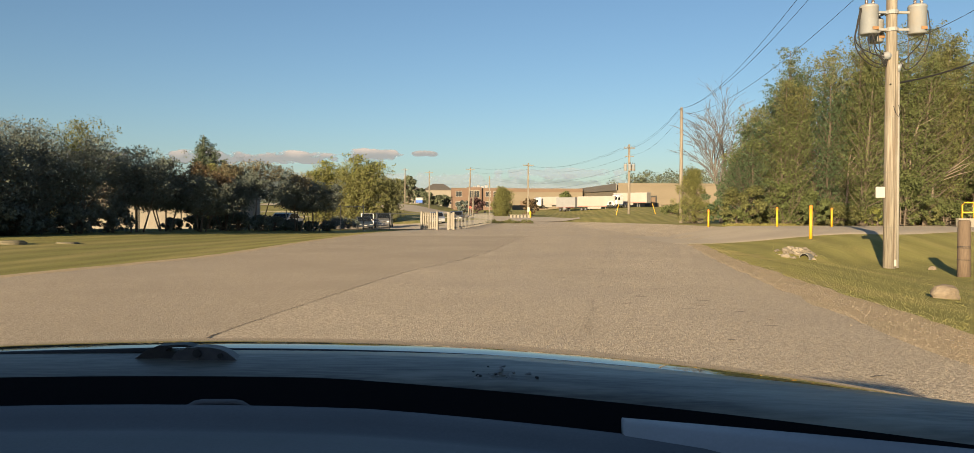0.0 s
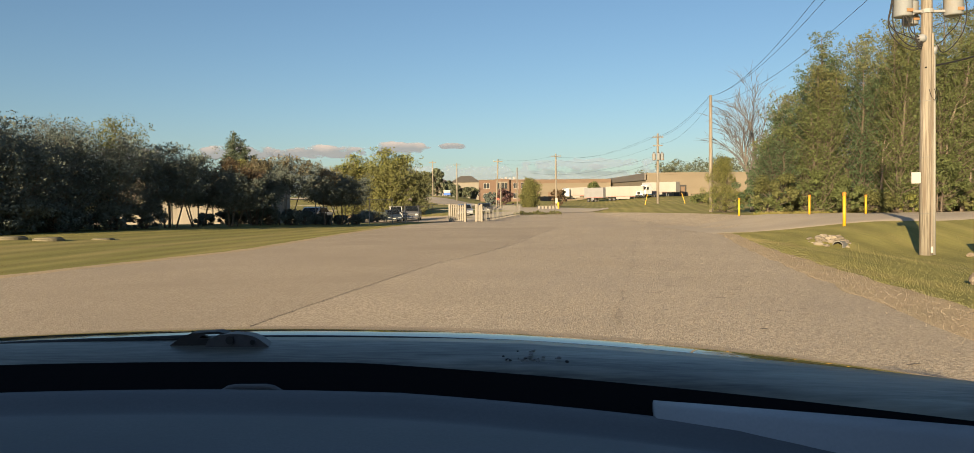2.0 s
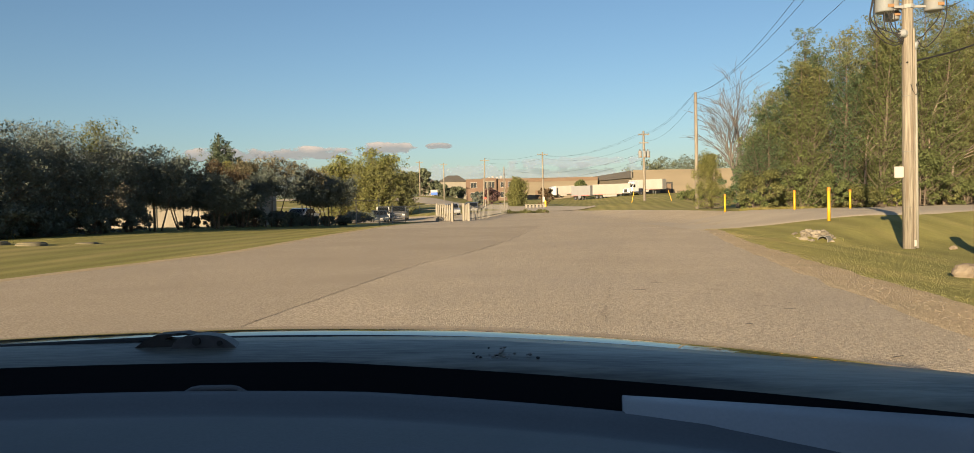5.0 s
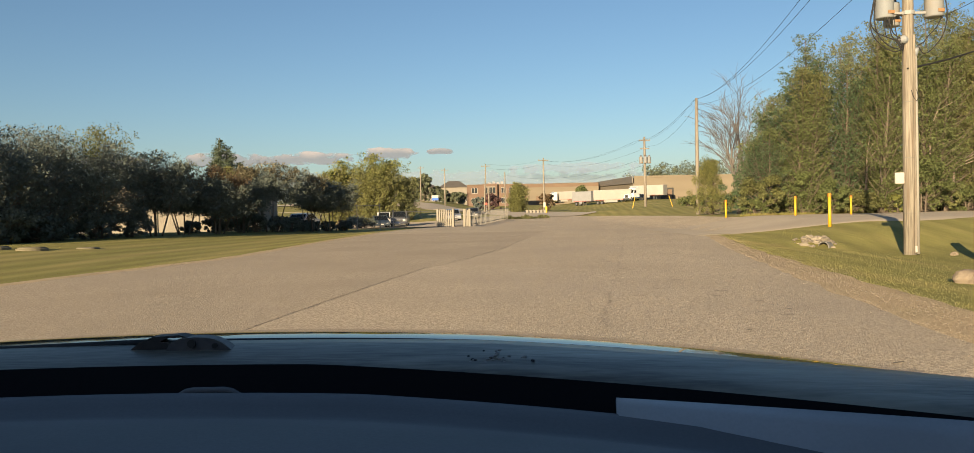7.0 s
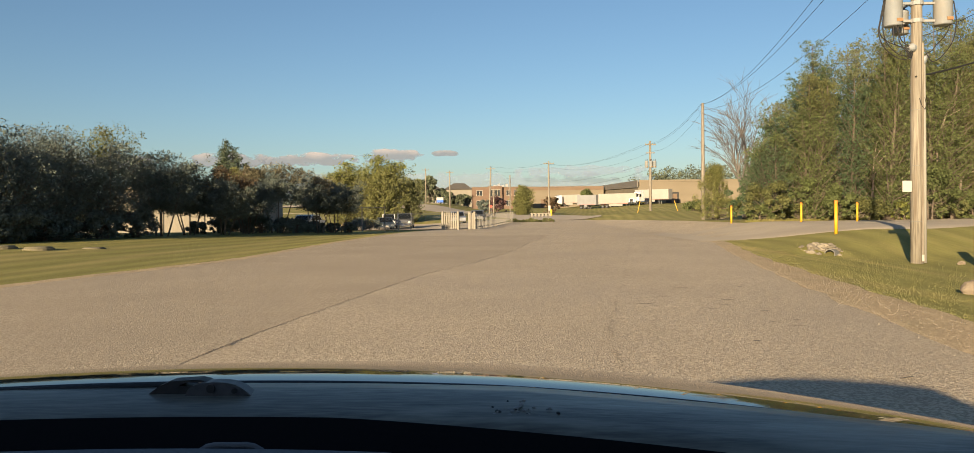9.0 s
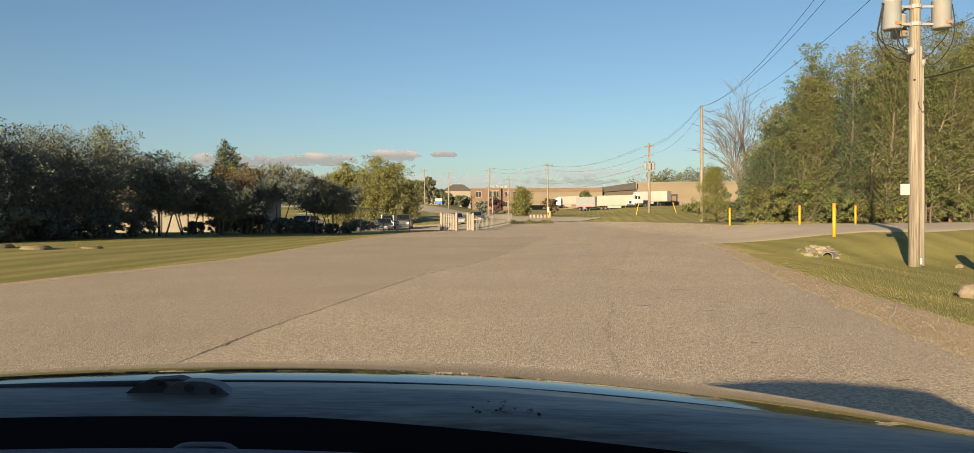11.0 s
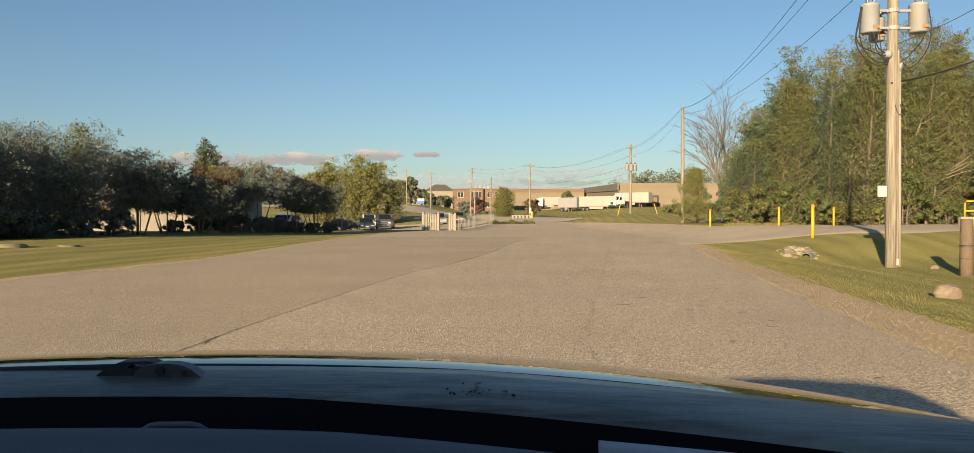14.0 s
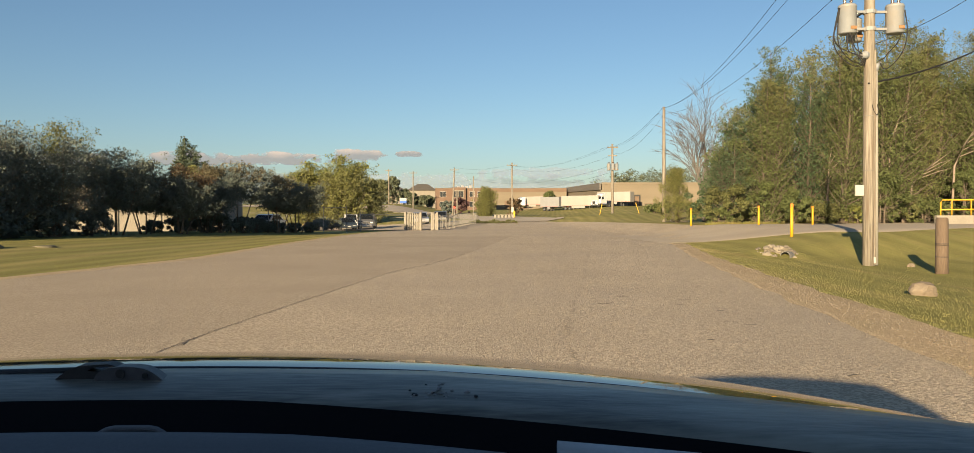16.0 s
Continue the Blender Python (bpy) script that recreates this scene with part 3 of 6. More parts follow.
def build_car():
    car = thing("car", (CX, 0, 0), "dark glossy car with its dashboard and bonnet, standing on the road", "car")
    # bonnet: nearly level by the cowl, falling towards the nose
    ys, z, prof = np.concatenate([np.linspace(1.06, 1.3, 25), np.linspace(1.32, 2.15, 30)]), 1.0145, []
    for a, b in zip(ys, [*ys[1:], 2.18]):
        prof.append((a, z))
        z -= (b - a) * (0.004 + 0.095 * float(sstep(a, 1.065, 1.15)) + 0.34 * (min(max(a, 1.15), 1.32) - 1.15) + 0.12 * max(a - 1.32, 0) + 0.4 * max(a - 1.75, 0))
    low = [(2.22, prof[-1][1] - 0.05), (2.22, prof[-1][1] - 0.12), (1.06, 0.90)]
    part("bonnet", swept(prof + low, CX - 0.93, CX + 1.16, 0.10, 0.042, 60, 0.013, 0.016, 0.0), M["hood"], car, "glossy dark bonnet mirroring sky and road", True)
    # cowl, seal and dashboard, from the bonnet back to the driver
    part("cowl_panel", swept([(0.88, 0.985), (0.93, 1.005), (1.02, 1.015), (1.055, 1.014), (1.055, 0.97), (0.88, 0.95)], CX - 0.93, CX + 1.12, 0.14, 0.02, 60, 0.0, 0.040, 0.02), M["cowl"], car, "dusty grey plastic cowl", True)
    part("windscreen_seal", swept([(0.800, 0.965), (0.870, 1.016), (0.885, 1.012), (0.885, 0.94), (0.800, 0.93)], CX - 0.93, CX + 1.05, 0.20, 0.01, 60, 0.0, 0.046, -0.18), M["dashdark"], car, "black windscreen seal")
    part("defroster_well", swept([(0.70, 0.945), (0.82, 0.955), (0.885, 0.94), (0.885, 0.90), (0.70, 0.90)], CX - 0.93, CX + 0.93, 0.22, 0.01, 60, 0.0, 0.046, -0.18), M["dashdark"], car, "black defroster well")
    dash = part("dashboard", swept([(0.835, 0.975), (0.830, 0.990), (0.818, 0.996), (0.800, 0.996), (0.785, 0.991), (0.768, 0.985), (0.752, 0.985), (0.735, 0.990), (0.70, 0.993), (0.60, 0.990), (0.50, 0.985), (0.36, 0.975), (0.34, 0.80), (0.835, 0.85)],
                            CX - 0.85, CX + 1.0, 0.20, 0.03, 60, 0.0, 0.036, -0.12), M["dash"], car, "blue-grey vinyl dashboard", True)
    px = np.linspace(0.515, 1.02, 12)
    panel, n = Shape(), len(px)
    rim = [(x, 0.79 - 0.34 * (x - 0.515) - 0.10 * (x - 0.515) ** 2) for x in px]
    low = [0.992 - 0.03 * x * x - 0.036 * max(x + CX + 0.12, 0.0) for x in px]
    for dy, dz in ((0.0, -0.04), (0.0, -0.004), (-0.004, 0.0)):
        panel.v += [(x, y + dy, 0.990 + dz) for x, y in rim]
    panel.v += [(x, y - 0.022, 0.5 * (0.990 + z) + 0.006) for (x, y), z in zip(rim, low)]
    panel.v += [(x - 0.004, y - 0.045, z - 0.008) for (x, y), z in zip(rim, low)]
    panel.f += [(r * n + i, r * n + i + 1, (r + 1) * n + i + 1, (r + 1) * n + i) for r in range(4) for i in range(n - 1)]
    panel.f += [tuple(r * n for r in range(5)), tuple(r * n + n - 1 for r in range(4, -1, -1))]
    part("airbag_panel", panel, M["dashpale"], car, "paler vinyl panel of the dashboard", True)
    # small raised surround in the dashboard
    ring = [(0.043, 0.825, 0.972), (0.045, 0.825, 0.984), (0.049, 0.826, 0.991), (0.056, 0.826, 0.995), (0.064, 0.826, 0.9965), (0.098, 0.826, 0.9965), (0.106, 0.826, 0.995), (0.113, 0.826, 0.991), (0.117, 0.825, 0.984), (0.119, 0.825, 0.972)]
    part("sensor_surround", Shape().tube(ring, 0.0035, 8), M["dash"], dash, "small rounded plastic surround", True)
    # wiper pivot, its arm root and blade lying at the foot of the windscreen
    wiper = part("wiper", Shape().prism([(-0.034, 1.006), (-0.033, 1.014), (-0.030, 1.020), (-0.024, 1.0245), (-0.014, 1.0275), (0.002, 1.029), (0.016, 1.0285), (0.028, 1.0265), (0.038, 1.022), (0.046, 1.016), (0.053, 1.010), (0.060, 1.004)], "y", 0.990, 1.012), M["wiper"], car, "grey wiper pivot cover")
    part("pivot_bolt", Shape().tube([(0.0, 0.987, 1.021), (0.0, 0.992, 1.021)], 0.0055, 12), M["black"], wiper)
    part("pivot_bolt", Shape().tube([(0.03, 0.987, 1.018), (0.03, 0.992, 1.018)], 0.0035, 10), M["black"], wiper)
    arm = [(-0.085, 1.012), (-0.07, 1.023), (-0.055, 1.029), (-0.02, 1.031), (-0.008, 1.028), (-0.036, 1.027), (-0.045, 1.023), (-0.030, 1.021), (-0.026, 1.012)]
    part("wiper_arm", Shape().prism(arm, "y", 0.998, 1.02), M["black"], wiper, "black wiper arm root")
    part("wiper_blade", Shape().tube([(-0.07, 1.035, 1.016), (-0.3, 1.03, 1.010), (-0.56, 0.98, 0.998)], 0.005, 8), M["black"], wiper, "black wiper blade", True)
    rng = random.Random(11)
    for i in range(46):
        dx, dy = rng.gauss(0, 0.016), rng.gauss(0, 0.012)
        r = rng.uniform(0.0008, 0.0022)
        part("water_drop", Shape().blob((0.384 + dx, 0.925 + dy, 1.0035 + 0.3 * dy), (r * 1.5, r * 1.3, r), 0.3, 1, i), M["drop"] if i % 3 else M["black"], car, "dried water spot on the cowl")
    # the closed cabin and outer body round the camera; unseen opaque panes block sun
    roof = [(-1.75, 1.05), (-1.30, 1.36), (-0.75, 1.45), (-0.25, 1.455), (0.02, 1.40), (0.02, 1.36), (-0.25, 1.42), (-0.75, 1.415), (-1.28, 1.32), (-1.70, 1.03)]
    part("roof", swept(roof, CX - 0.88, CX + 0.88, 0.05, 0.09, 24), M["dashdark"], car, "dark headlined roof", True)
    for s in (-1, 1):
        side = [(-2.55, 0.35), (-2.6, 0.85), (-1.9, 0.98), (0.7, 0.98), (0.95, 0.9), (0.95, 0.35)]
        wide = 0.93 if s < 0 else 1.14
        part("side_panel", Shape().prism(side, "x", s * (wide - 0.06), s * wide), M["hood"], car, "dark glossy body side")
        part("side_window", Shape().prism([(-1.85, 0.98), (-1.3, 1.32), (-0.05, 1.32), (0.62, 0.99)], "x", s * 0.82, s * 0.86), M["glass"], car, "unseen opaque side pane that blocks the sun")
        part("pillar", Shape().tube([(s * (wide - 0.04), 0.66, 0.96), (s * 0.76, 0.0, 1.33)], 0.03, 8), M["dashdark"], car)
        part("fender", swept([(0.9, 0.40), (0.9, 0.82), (1.5, 0.76), (1.95, 0.66), (2.1, 0.5), (2.1, 0.3)], CX + s * (wide - 0.04), CX + s * wide, 0.0, 0.0, 3), M["hood"], car)
        for y in (1.45, -1.45):
            wheel = part("wheel", Shape().tube([(s * (wide - 0.21), y, 0.32), (s * (wide - 0.19), y, 0.32), (s * (wide - 0.02), y, 0.32), (s * wide, y, 0.32)], [0.28, 0.32, 0.32, 0.28], 24), M["tyre"], car, "black tyre")
            part("rim", Shape().tube([(s * (wide - 0.005), y, 0.32), (s * (wide + 0.005), y, 0.32)], 0.2, 16), M["rim"], wheel)
    part("tail", Shape().prism([(-2.6, 0.35), (-2.62, 0.86), (-1.9, 1.0), (-1.78, 1.0), (-1.75, 0.3)], "x", -0.9, 1.1), M["hood"], car, "dark glossy tail")
    part("rear_window", Shape().prism([(-1.82, 0.99), (-1.3, 1.34), (-1.27, 1.32), (-1.76, 0.97)], "x", -0.86, 0.86), M["glass"], car, "unseen opaque rear pane that blocks the sun")
    part("seat", Shape().box((-0.75, -0.75, 0.3), (0.75, -0.45, 1.05), 0.08), M["dashdark"], car, "dark cabin seats")
    part("floor_pan", Shape().box((-0.88, -1.8, 0.22), (0.88, 0.9, 0.30), 0.02), M["dashdark"], car)
    part("nose", Shape().box((-0.9, 1.95, 0.22), (1.12, 2.2, 0.62), 0.08), M["hood"], car, "dark bumper")
    return car


car = build_car()


# ---- poles and wires ----
def ground_at(x, y, sink=0.0):
    return (x, y, float(land(x, y)) - sink)


def utility_pole(x, y, top, r0=0.17, r1=0.12, arm=1.2, tanks=(), lean=0.0, group="utility poles", label="weathered wooden utility pole", turn=0.0):
    z0 = float(land(x, y))
    h = top - z0
    p = thing("utility_pole", (x, y, z0), label, "utility pole", group, turn=turn)
    part("pole", Shape().tube([(0, 0, -0.4), (0, 0, h * 0.3), (lean * 0.6, 0, h * 0.65), (lean, 0, h)], [r0, r0 * 0.95, (r0 + r1) / 2, r1], 14), M["wood"], p, smooth=True)
    if arm:
        part("crossarm", Shape().box((-arm + lean, -0.22, h - 0.55), (arm + lean, -0.11, h - 0.42), 0.01), M["wood"], p)
        for k in (-1, -0.45, 0.45, 1):
            part("insulator", Shape().lathe([(0.02, 0), (0.06, 0.03), (0.035, 0.06), (0.065, 0.09), (0.04, 0.13), (0.02, 0.17)], (k * (arm - 0.08) + lean, -0.16, h - 0.43), 10), M["porcelain"], p, smooth=True)
    return p, h


def transformer(p, at, r=0.255, h=0.86, group=None):
    x, y, z = at
    prof = [(r * 0.9, 0), (r, 0.03), (r, h - 0.1), (r * 1.03, h - 0.09), (r * 1.03, h - 0.05), (r * 0.92, h - 0.01), (r * 0.4, h + 0.03)]
    tank = part("transformer", Shape().lathe(prof, at, 24), M["tank"], p, "grey pole-mounted transformer can", True)
    for k in (-0.4, 0.35):
        b = Shape().lathe([(0.03, h), (0.055, h + 0.03), (0.03, h + 0.06), (0.055, h + 0.09), (0.03, h + 0.12), (0.05, h + 0.15), (0.02, h + 0.24)], (x + k * r, y - 0.05, z), 8)
        part("bushing", b, M["brownins"], tank, "dark ceramic bushing", True)
    part("nameplate", Shape().box((x - 0.02, y - r - 0.012, z + 0.1), (x + 0.16, y - r * 0.86, z + 0.19)), M["rust"], tank, "rusty plate")
    return tank


def drape_cable(parent, ends, r=0.017):
    """A smooth hanging cable through its control points."""
    v = [Vector(e) for e in ends]
    v = [v[0] * 2 - v[1]] + v + [v[-1] * 2 - v[-2]]
    pts = []
    for i in range(1, len(v) - 2):
        for k in range(5):
            t = k / 5
            pts.append(0.5 * (2 * v[i] + (v[i + 1] - v[i - 1]) * t + (2 * v[i - 1] - 5 * v[i] + 4 * v[i + 1] - v[i + 2]) * t * t + (3 * v[i] - v[i - 1] - 3 * v[i + 1] + v[i + 2]) * t ** 3))
    part("cable_loop", Shape().tube(pts + [v[-2]], r, 6), M["wire"], parent, "looped black cable", True)


def near_pole():
    x, y = 12.1, 22.6
    p, h = utility_pole(x, y, 10.4, 0.178, 0.128, 1.15, label="weathered wooden utility pole with three grey transformers")
    z = 6.80
    transformer(p, (-0.68, -0.02, z))
    transformer(p, (0.74, -0.02, z + 0.02))
    transformer(p, (-0.22, 0.48, z - 0.12), 0.22, 0.7)
    br = Shape()
    for dz in (0.12, 0.62):
        br.box((-0.46, -0.06, z + dz), (0.52, 0.02, z + dz + 0.07), 0.01)
        br.box((-0.22, 0.05, z + dz), (-0.14, 0.32, z + dz + 0.06), 0.01)
        br.tube([(0, 0, z + dz - 0.02), (0, 0, z + dz + 0.09)], 0.185, 14)
    part("bracket", br, M["tank"], p, "steel transformer bracket")
    # cable loops from the tanks down to the guards on the pole
    for e, low, back in ((0.0, 0.0, -0.16), (0.07, 0.10, -0.2), (0.03, 0.34, -0.1), (0.30, 0.46, -0.24)):
        drape_cable(p, [(-0.96 + 0.5 * e, -0.08, z + 0.75), (-1.08 + e, -0.12, z + 0.25), (-1.16 + 1.6 * e, back, z - 0.22 + 0.3 * low), (-1.0 + 1.3 * e, back, z - 0.62 + 0.7 * low), (-0.66 + 0.5 * e, -0.2, z - 0.92 + low), (-0.36, -0.22, z - 0.95 + 0.8 * low), (-0.2, -0.15, z - 0.62)], 0.0155)
    for k in range(3):
        drape_cable(p, [(-0.5 - 0.13 * k, -0.2, z + 0.02), (-0.46 - 0.14 * k, -0.22, z - 0.4 - 0.06 * k), (-0.36 - 0.05 * k, -0.22, z - 0.84 + 0.1 * k), (-0.24, -0.18, z - 0.92 + 0.05 * k), (-0.17, -0.14, z - 0.6)], 0.014)
    for e, low in ((0.0, 0.0), (0.16, 0.32)):
        drape_cable(p, [(1.0 - e, -0.1, z + 0.7), (1.05 - e, -0.14, z + 0.1), (0.93 - 1.3 * e, -0.18, z - 0.45 + low * 0.5), (0.62 - e, -0.2, z - 0.88 + low), (0.34, -0.19, z - 1.04 + low), (0.2, -0.15, z - 0.8)], 0.0155)
    part("conduit", Shape().tube([(0.175, -0.115, 0.02), (0.165, -0.11, 3.0), (0.15, -0.10, 5.75)], 0.047, 10), M["conduit"], p, "pale grey cable conduit", True)
    part("conduit_head", Shape().tube([(0.15, -0.10, 5.72), (0.17, -0.12, 5.9), (0.24, -0.15, 5.98)], [0.06, 0.075, 0.05], 10), M["tank"], p, "grey conduit head", True)
    for zz in (1.2, 2.8, 4.4):
        part("strap", Shape().tube([(0.0, 0.0, zz), (0.0, 0.0, zz + 0.014)], 0.195 - 0.004 * zz, 16), M["culvert"], p, "thin steel strap")
    drape_cable(p, [(-0.02, -0.19, 4.72), (0.05, -0.2, 4.5), (0.13, -0.2, 4.42), (0.18, -0.17, 4.56), (0.14, -0.17, 4.74)], 0.009)
    part("moulding", Shape().box((0.045, -0.205, 0.05), (0.105, -0.15, 6.3), 0.012), M["wood"], p, "wooden cable moulding")
    part("clamp", Shape().tube([(-0.12, -0.1, 6.16), (-0.2, -0.13, 6.18), (-0.33, -0.15, 6.15)], [0.10, 0.12, 0.085], 12), M["tank"], p, "grey cable guard")
    part("sign_box", Shape().box((-0.45, -0.1, 2.06), (-0.19, -0.04, 2.38), 0.01), M["white"], p, "white notice plate on the pole")
    part("ground_marker", Shape().box((0.035, -0.222, 0.08), (0.095, -0.206, 0.26), 0.003), M["white"], p)
    for k in (-0.55, 0.5):
        part("fuse_cutout", Shape().tube([(k, -0.15, 8.2), (k + 0.08, -0.25, 8.45), (k + 0.16, -0.15, 8.7)], 0.04, 8).tube([(k, -0.15, 8.2), (k + 0.2, -0.15, 8.72)], 0.02, 6), M["porcelain"], p, "grey porcelain fuse cutout", True)
    return p


near_pole()
utility_pole(18.5, 70, 11.0, 0.17, 0.12, 0.0, label="slim weathered wooden utility pole at the wood's edge")
pole3, h3 = utility_pole(20.3, 103, 10.7, 0.19, 0.13, 0.7, label="wooden utility pole with three transformers on a grass bank")
for dx in (-0.5, 0.02, 0.55):
    transformer(pole3, (dx, -0.35 if abs(dx) < 0.1 else -0.1, 5.7), 0.24, 0.9)
part("crossarm", Shape().box((-0.6, -0.2, 7.6), (0.6, -0.1, 7.72), 0.01), M["wood"], pole3)
utility_pole(10.1, 150, 11.4, 0.19, 0.13, 1.0)
utility_pole(-1.5, 172, 11.8, 0.19, 0.13, 1.0, lean=0.35, label="leaning wooden utility pole by the far street")
utility_pole(-12.5, 210, 13.2, 0.19, 0.13, 1.0)
utility_pole(-21.0, 232, 15.2, 0.19, 0.13, 1.0)
utility_pole(2.65, 150, 8.8, 0.13, 0.10, 0.0, label="bare far wooden pole")
utility_pole(-0.5, 150, 6.0, 0.14, 0.11, 0.0, label="short wooden pole by the far street")
utility_pole(-12.6, 112, 6.5, 0.13, 0.1, 0.0, label="short wooden pole beyond the parking lot")


def overhead(name, a, b, sag, r=0.0095, label="thin black overhead cable"):
    a, b = Vector(a), Vector(b)
    n = 20
    pts = [a.lerp(b, k / n) - Vector((0, 0, sag * 4 * (k / n) * (1 - k / n))) for k in range(n + 1)]
    part(name, Shape().tube(pts, r, 5), M["wire"], None, label, True, "", "cable", "overhead cables")


for dx, dz, sag in ((-1.05, 0.0, 1.25), (-0.5, 0.0, 1.15), (0.5, -0.8, 1.2)):
    overhead("overhead_cable", (12.1 + dx, 22.4, 9.9 + dz), (18.5 + 0.15 * dx, 70, 10.9 + dz * 0.6), sag, 0.010)
    overhead("overhead_cable", (12.1 + dx, 22.4, 9.9 + dz), (4.8 + dx, -26, 9.6 + dz), sag, 0.014)
    overhead("overhead_cable", (18.5 + 0.15 * dx, 70, 10.9 + dz * 0.6), (20.3 + dx, 103, 10.2 + dz), 0.9, 0.009)
    overhead("overhead_cable", (20.3 + dx, 103, 10.2 + dz), (10.1 + dx, 150, 11.0 + dz), 1.3, 0.010)
for dz in (0.0, 0.9):
    overhead("overhead_cable", (20.3, 103, 7.0 + dz), (2.65, 150, 7.4 + dz), 1.6, 0.012)
    overhead("overhead_cable", (2.65, 150, 7.4 + dz), (-12.5, 210, 9.2 + dz), 0.8, 0.012)
    overhead("overhead_cable", (10.1, 150, 10.2 + dz), (-1.5, 172, 11.0 + dz), 0.7, 0.011)
overhead("overhead_cable", (12.0, 22.45, 5.05), (24.0, 31.5, 9.6), 0.45, 0.028, "thick black service cable")
overhead("overhead_cable", (12.2, 22.45, 6.2), (19.5, 27.0, 9.9), 0.25, 0.010)


# ---- posts, ditch and small things on the verge ----
def bollard(x, y, h, label="yellow-painted steel bollard beyond the driveway"):
    b = thing("bollard", ground_at(x, y), label, "bollard", "yellow bollards")
    part("pipe", Shape().lathe([(0.062, -0.1), (0.06, h - 0.14)], (0, 0, 0), 16), M["yellow"], b, smooth=True)
    part("cap", Shape().lathe([(0.068, h - 0.14), (0.07, h - 0.03), (0.05, h)], (0, 0, 0), 16), M["orange"], b, "orange-worn top")


bollard(13.03, 30.1, 1.3, "tall yellow-painted steel bollard on the lawn edge")
bollard(17.5, 45.0, 1.15)
bollard(20.7, 45.0, 1.12)
bollard(15.0, 50.0, 1.15)


def wooden_post():
    p = thing("wooden_post", ground_at(12.22, 19.3), "short brown timber post wound with wire", "post")
    part("stake", Shape().lathe([(0.155, -0.2), (0.15, 0.5), (0.145, 1.38), (0.12, 1.42)], (0, 0, 0), 14), M["darkwood"], p, smooth=True)
    for z in (0.42, 0.72, 0.75):
        part("wire_band", Shape().lathe([(0.153, z), (0.157, z + 0.008), (0.153, z + 0.016)], (0, 0, 0), 14), M["black"], p)


wooden_post()


def boulder():
    x, y = 7.55, 12.4
    part("boulder", Shape().blob((x, y, float(land(x, y)) + 0.07), (0.22, 0.17, 0.17), 0.2, 3, 4), M["boulder"], None, "tan lichened boulder on the lawn", False, "", "rock")


boulder()
part("stone", Shape().blob((12.85, 21.7, float(land(12.85, 21.7)) + 0.03), (0.11, 0.08, 0.07), 0.3, 3, 9), M["boulder"], None, "small pale stone in the grass beside a pole", False, "", "rock")


def culvert():
    x, y = 10.0, 23.55
    z = float(land(x, y))
    c = thing("culvert", (x, y, z), "corrugated steel culvert end under the driveway", "culvert")
    sh = Shape()
    d = Vector((0.68, 0.73, -0.06))
    n, k = 20, 4
    outer, inner = [], []
    for i in range(k):
        s, rr = i * 0.13, 0.16 + 0.01 * (i % 2)
        u = Vector((d.y, -d.x, 0))
        for j in range(n):
            a = 2 * math.pi * j / n
            o = d * s + Vector((0, 0, 0.02))
            outer.append(o + rr * (math.cos(a) * u + math.sin(a) * Vector((0, 0, 1))))
            inner.append(o + (rr - 0.02) * (math.cos(a) * u + math.sin(a) * Vector((0, 0, 1))))
    fs = []
    for i in range(k - 1):
        for j in range(n):
            j2 = (j + 1) % n
            fs.append((i * n + j, i * n + j2, (i + 1) * n + j2, (i + 1) * n + j))
            fs.append((k * n + i * n + j, k * n + (i + 1) * n + j, k * n + (i + 1) * n + j2, k * n + i * n + j2))
    fs += [(j, k * n + j, k * n + (j + 1) % n, (j + 1) % n) for j in range(n)]
    fs.append(tuple(k * n + (k - 1) * n + j for j in range(n)))
    half = [f for f in fs if min(f) < k * n]
    bore = [f for f in fs if min(f) >= k * n]
    part("pipe", sh.add(outer + inner, half), M["culvert"], c)
    # near-black bore with a closing disc: the pipe's inner shade as colour
    part("bore", Shape().add([q for q in inner], [tuple(i - k * n for i in f) for f in bore]), M["bore"], c, "hollow of the pipe, its shade put into a near-black colour")
    rng = random.Random(5)
    for i in range(52):
        a, rr = rng.uniform(0, math.pi * 2), rng.uniform(0.15, 0.85)
        sx, sy = x - 0.1 + rr * 0.82 * math.cos(a), y + 0.5 + rr * 0.7 * math.sin(a)
        if abs(sx - x) < 0.3 and sy < y + 0.25:
            continue
        s = rng.choice((0.02, 0.03, 0.04, 0.05, 0.06, 0.07, 0.11))
        up = 0.0
        part("rubble_stone", Shape().blob((sx, sy, float(land(sx, sy)) + up + s * 0.35), (s * 1.3, s, s * 0.75), 0.55, 2, i), M["rubble"], None, "pale rubble stone heaped round the culvert", False, "", "stone", "culvert rubble")


culvert()


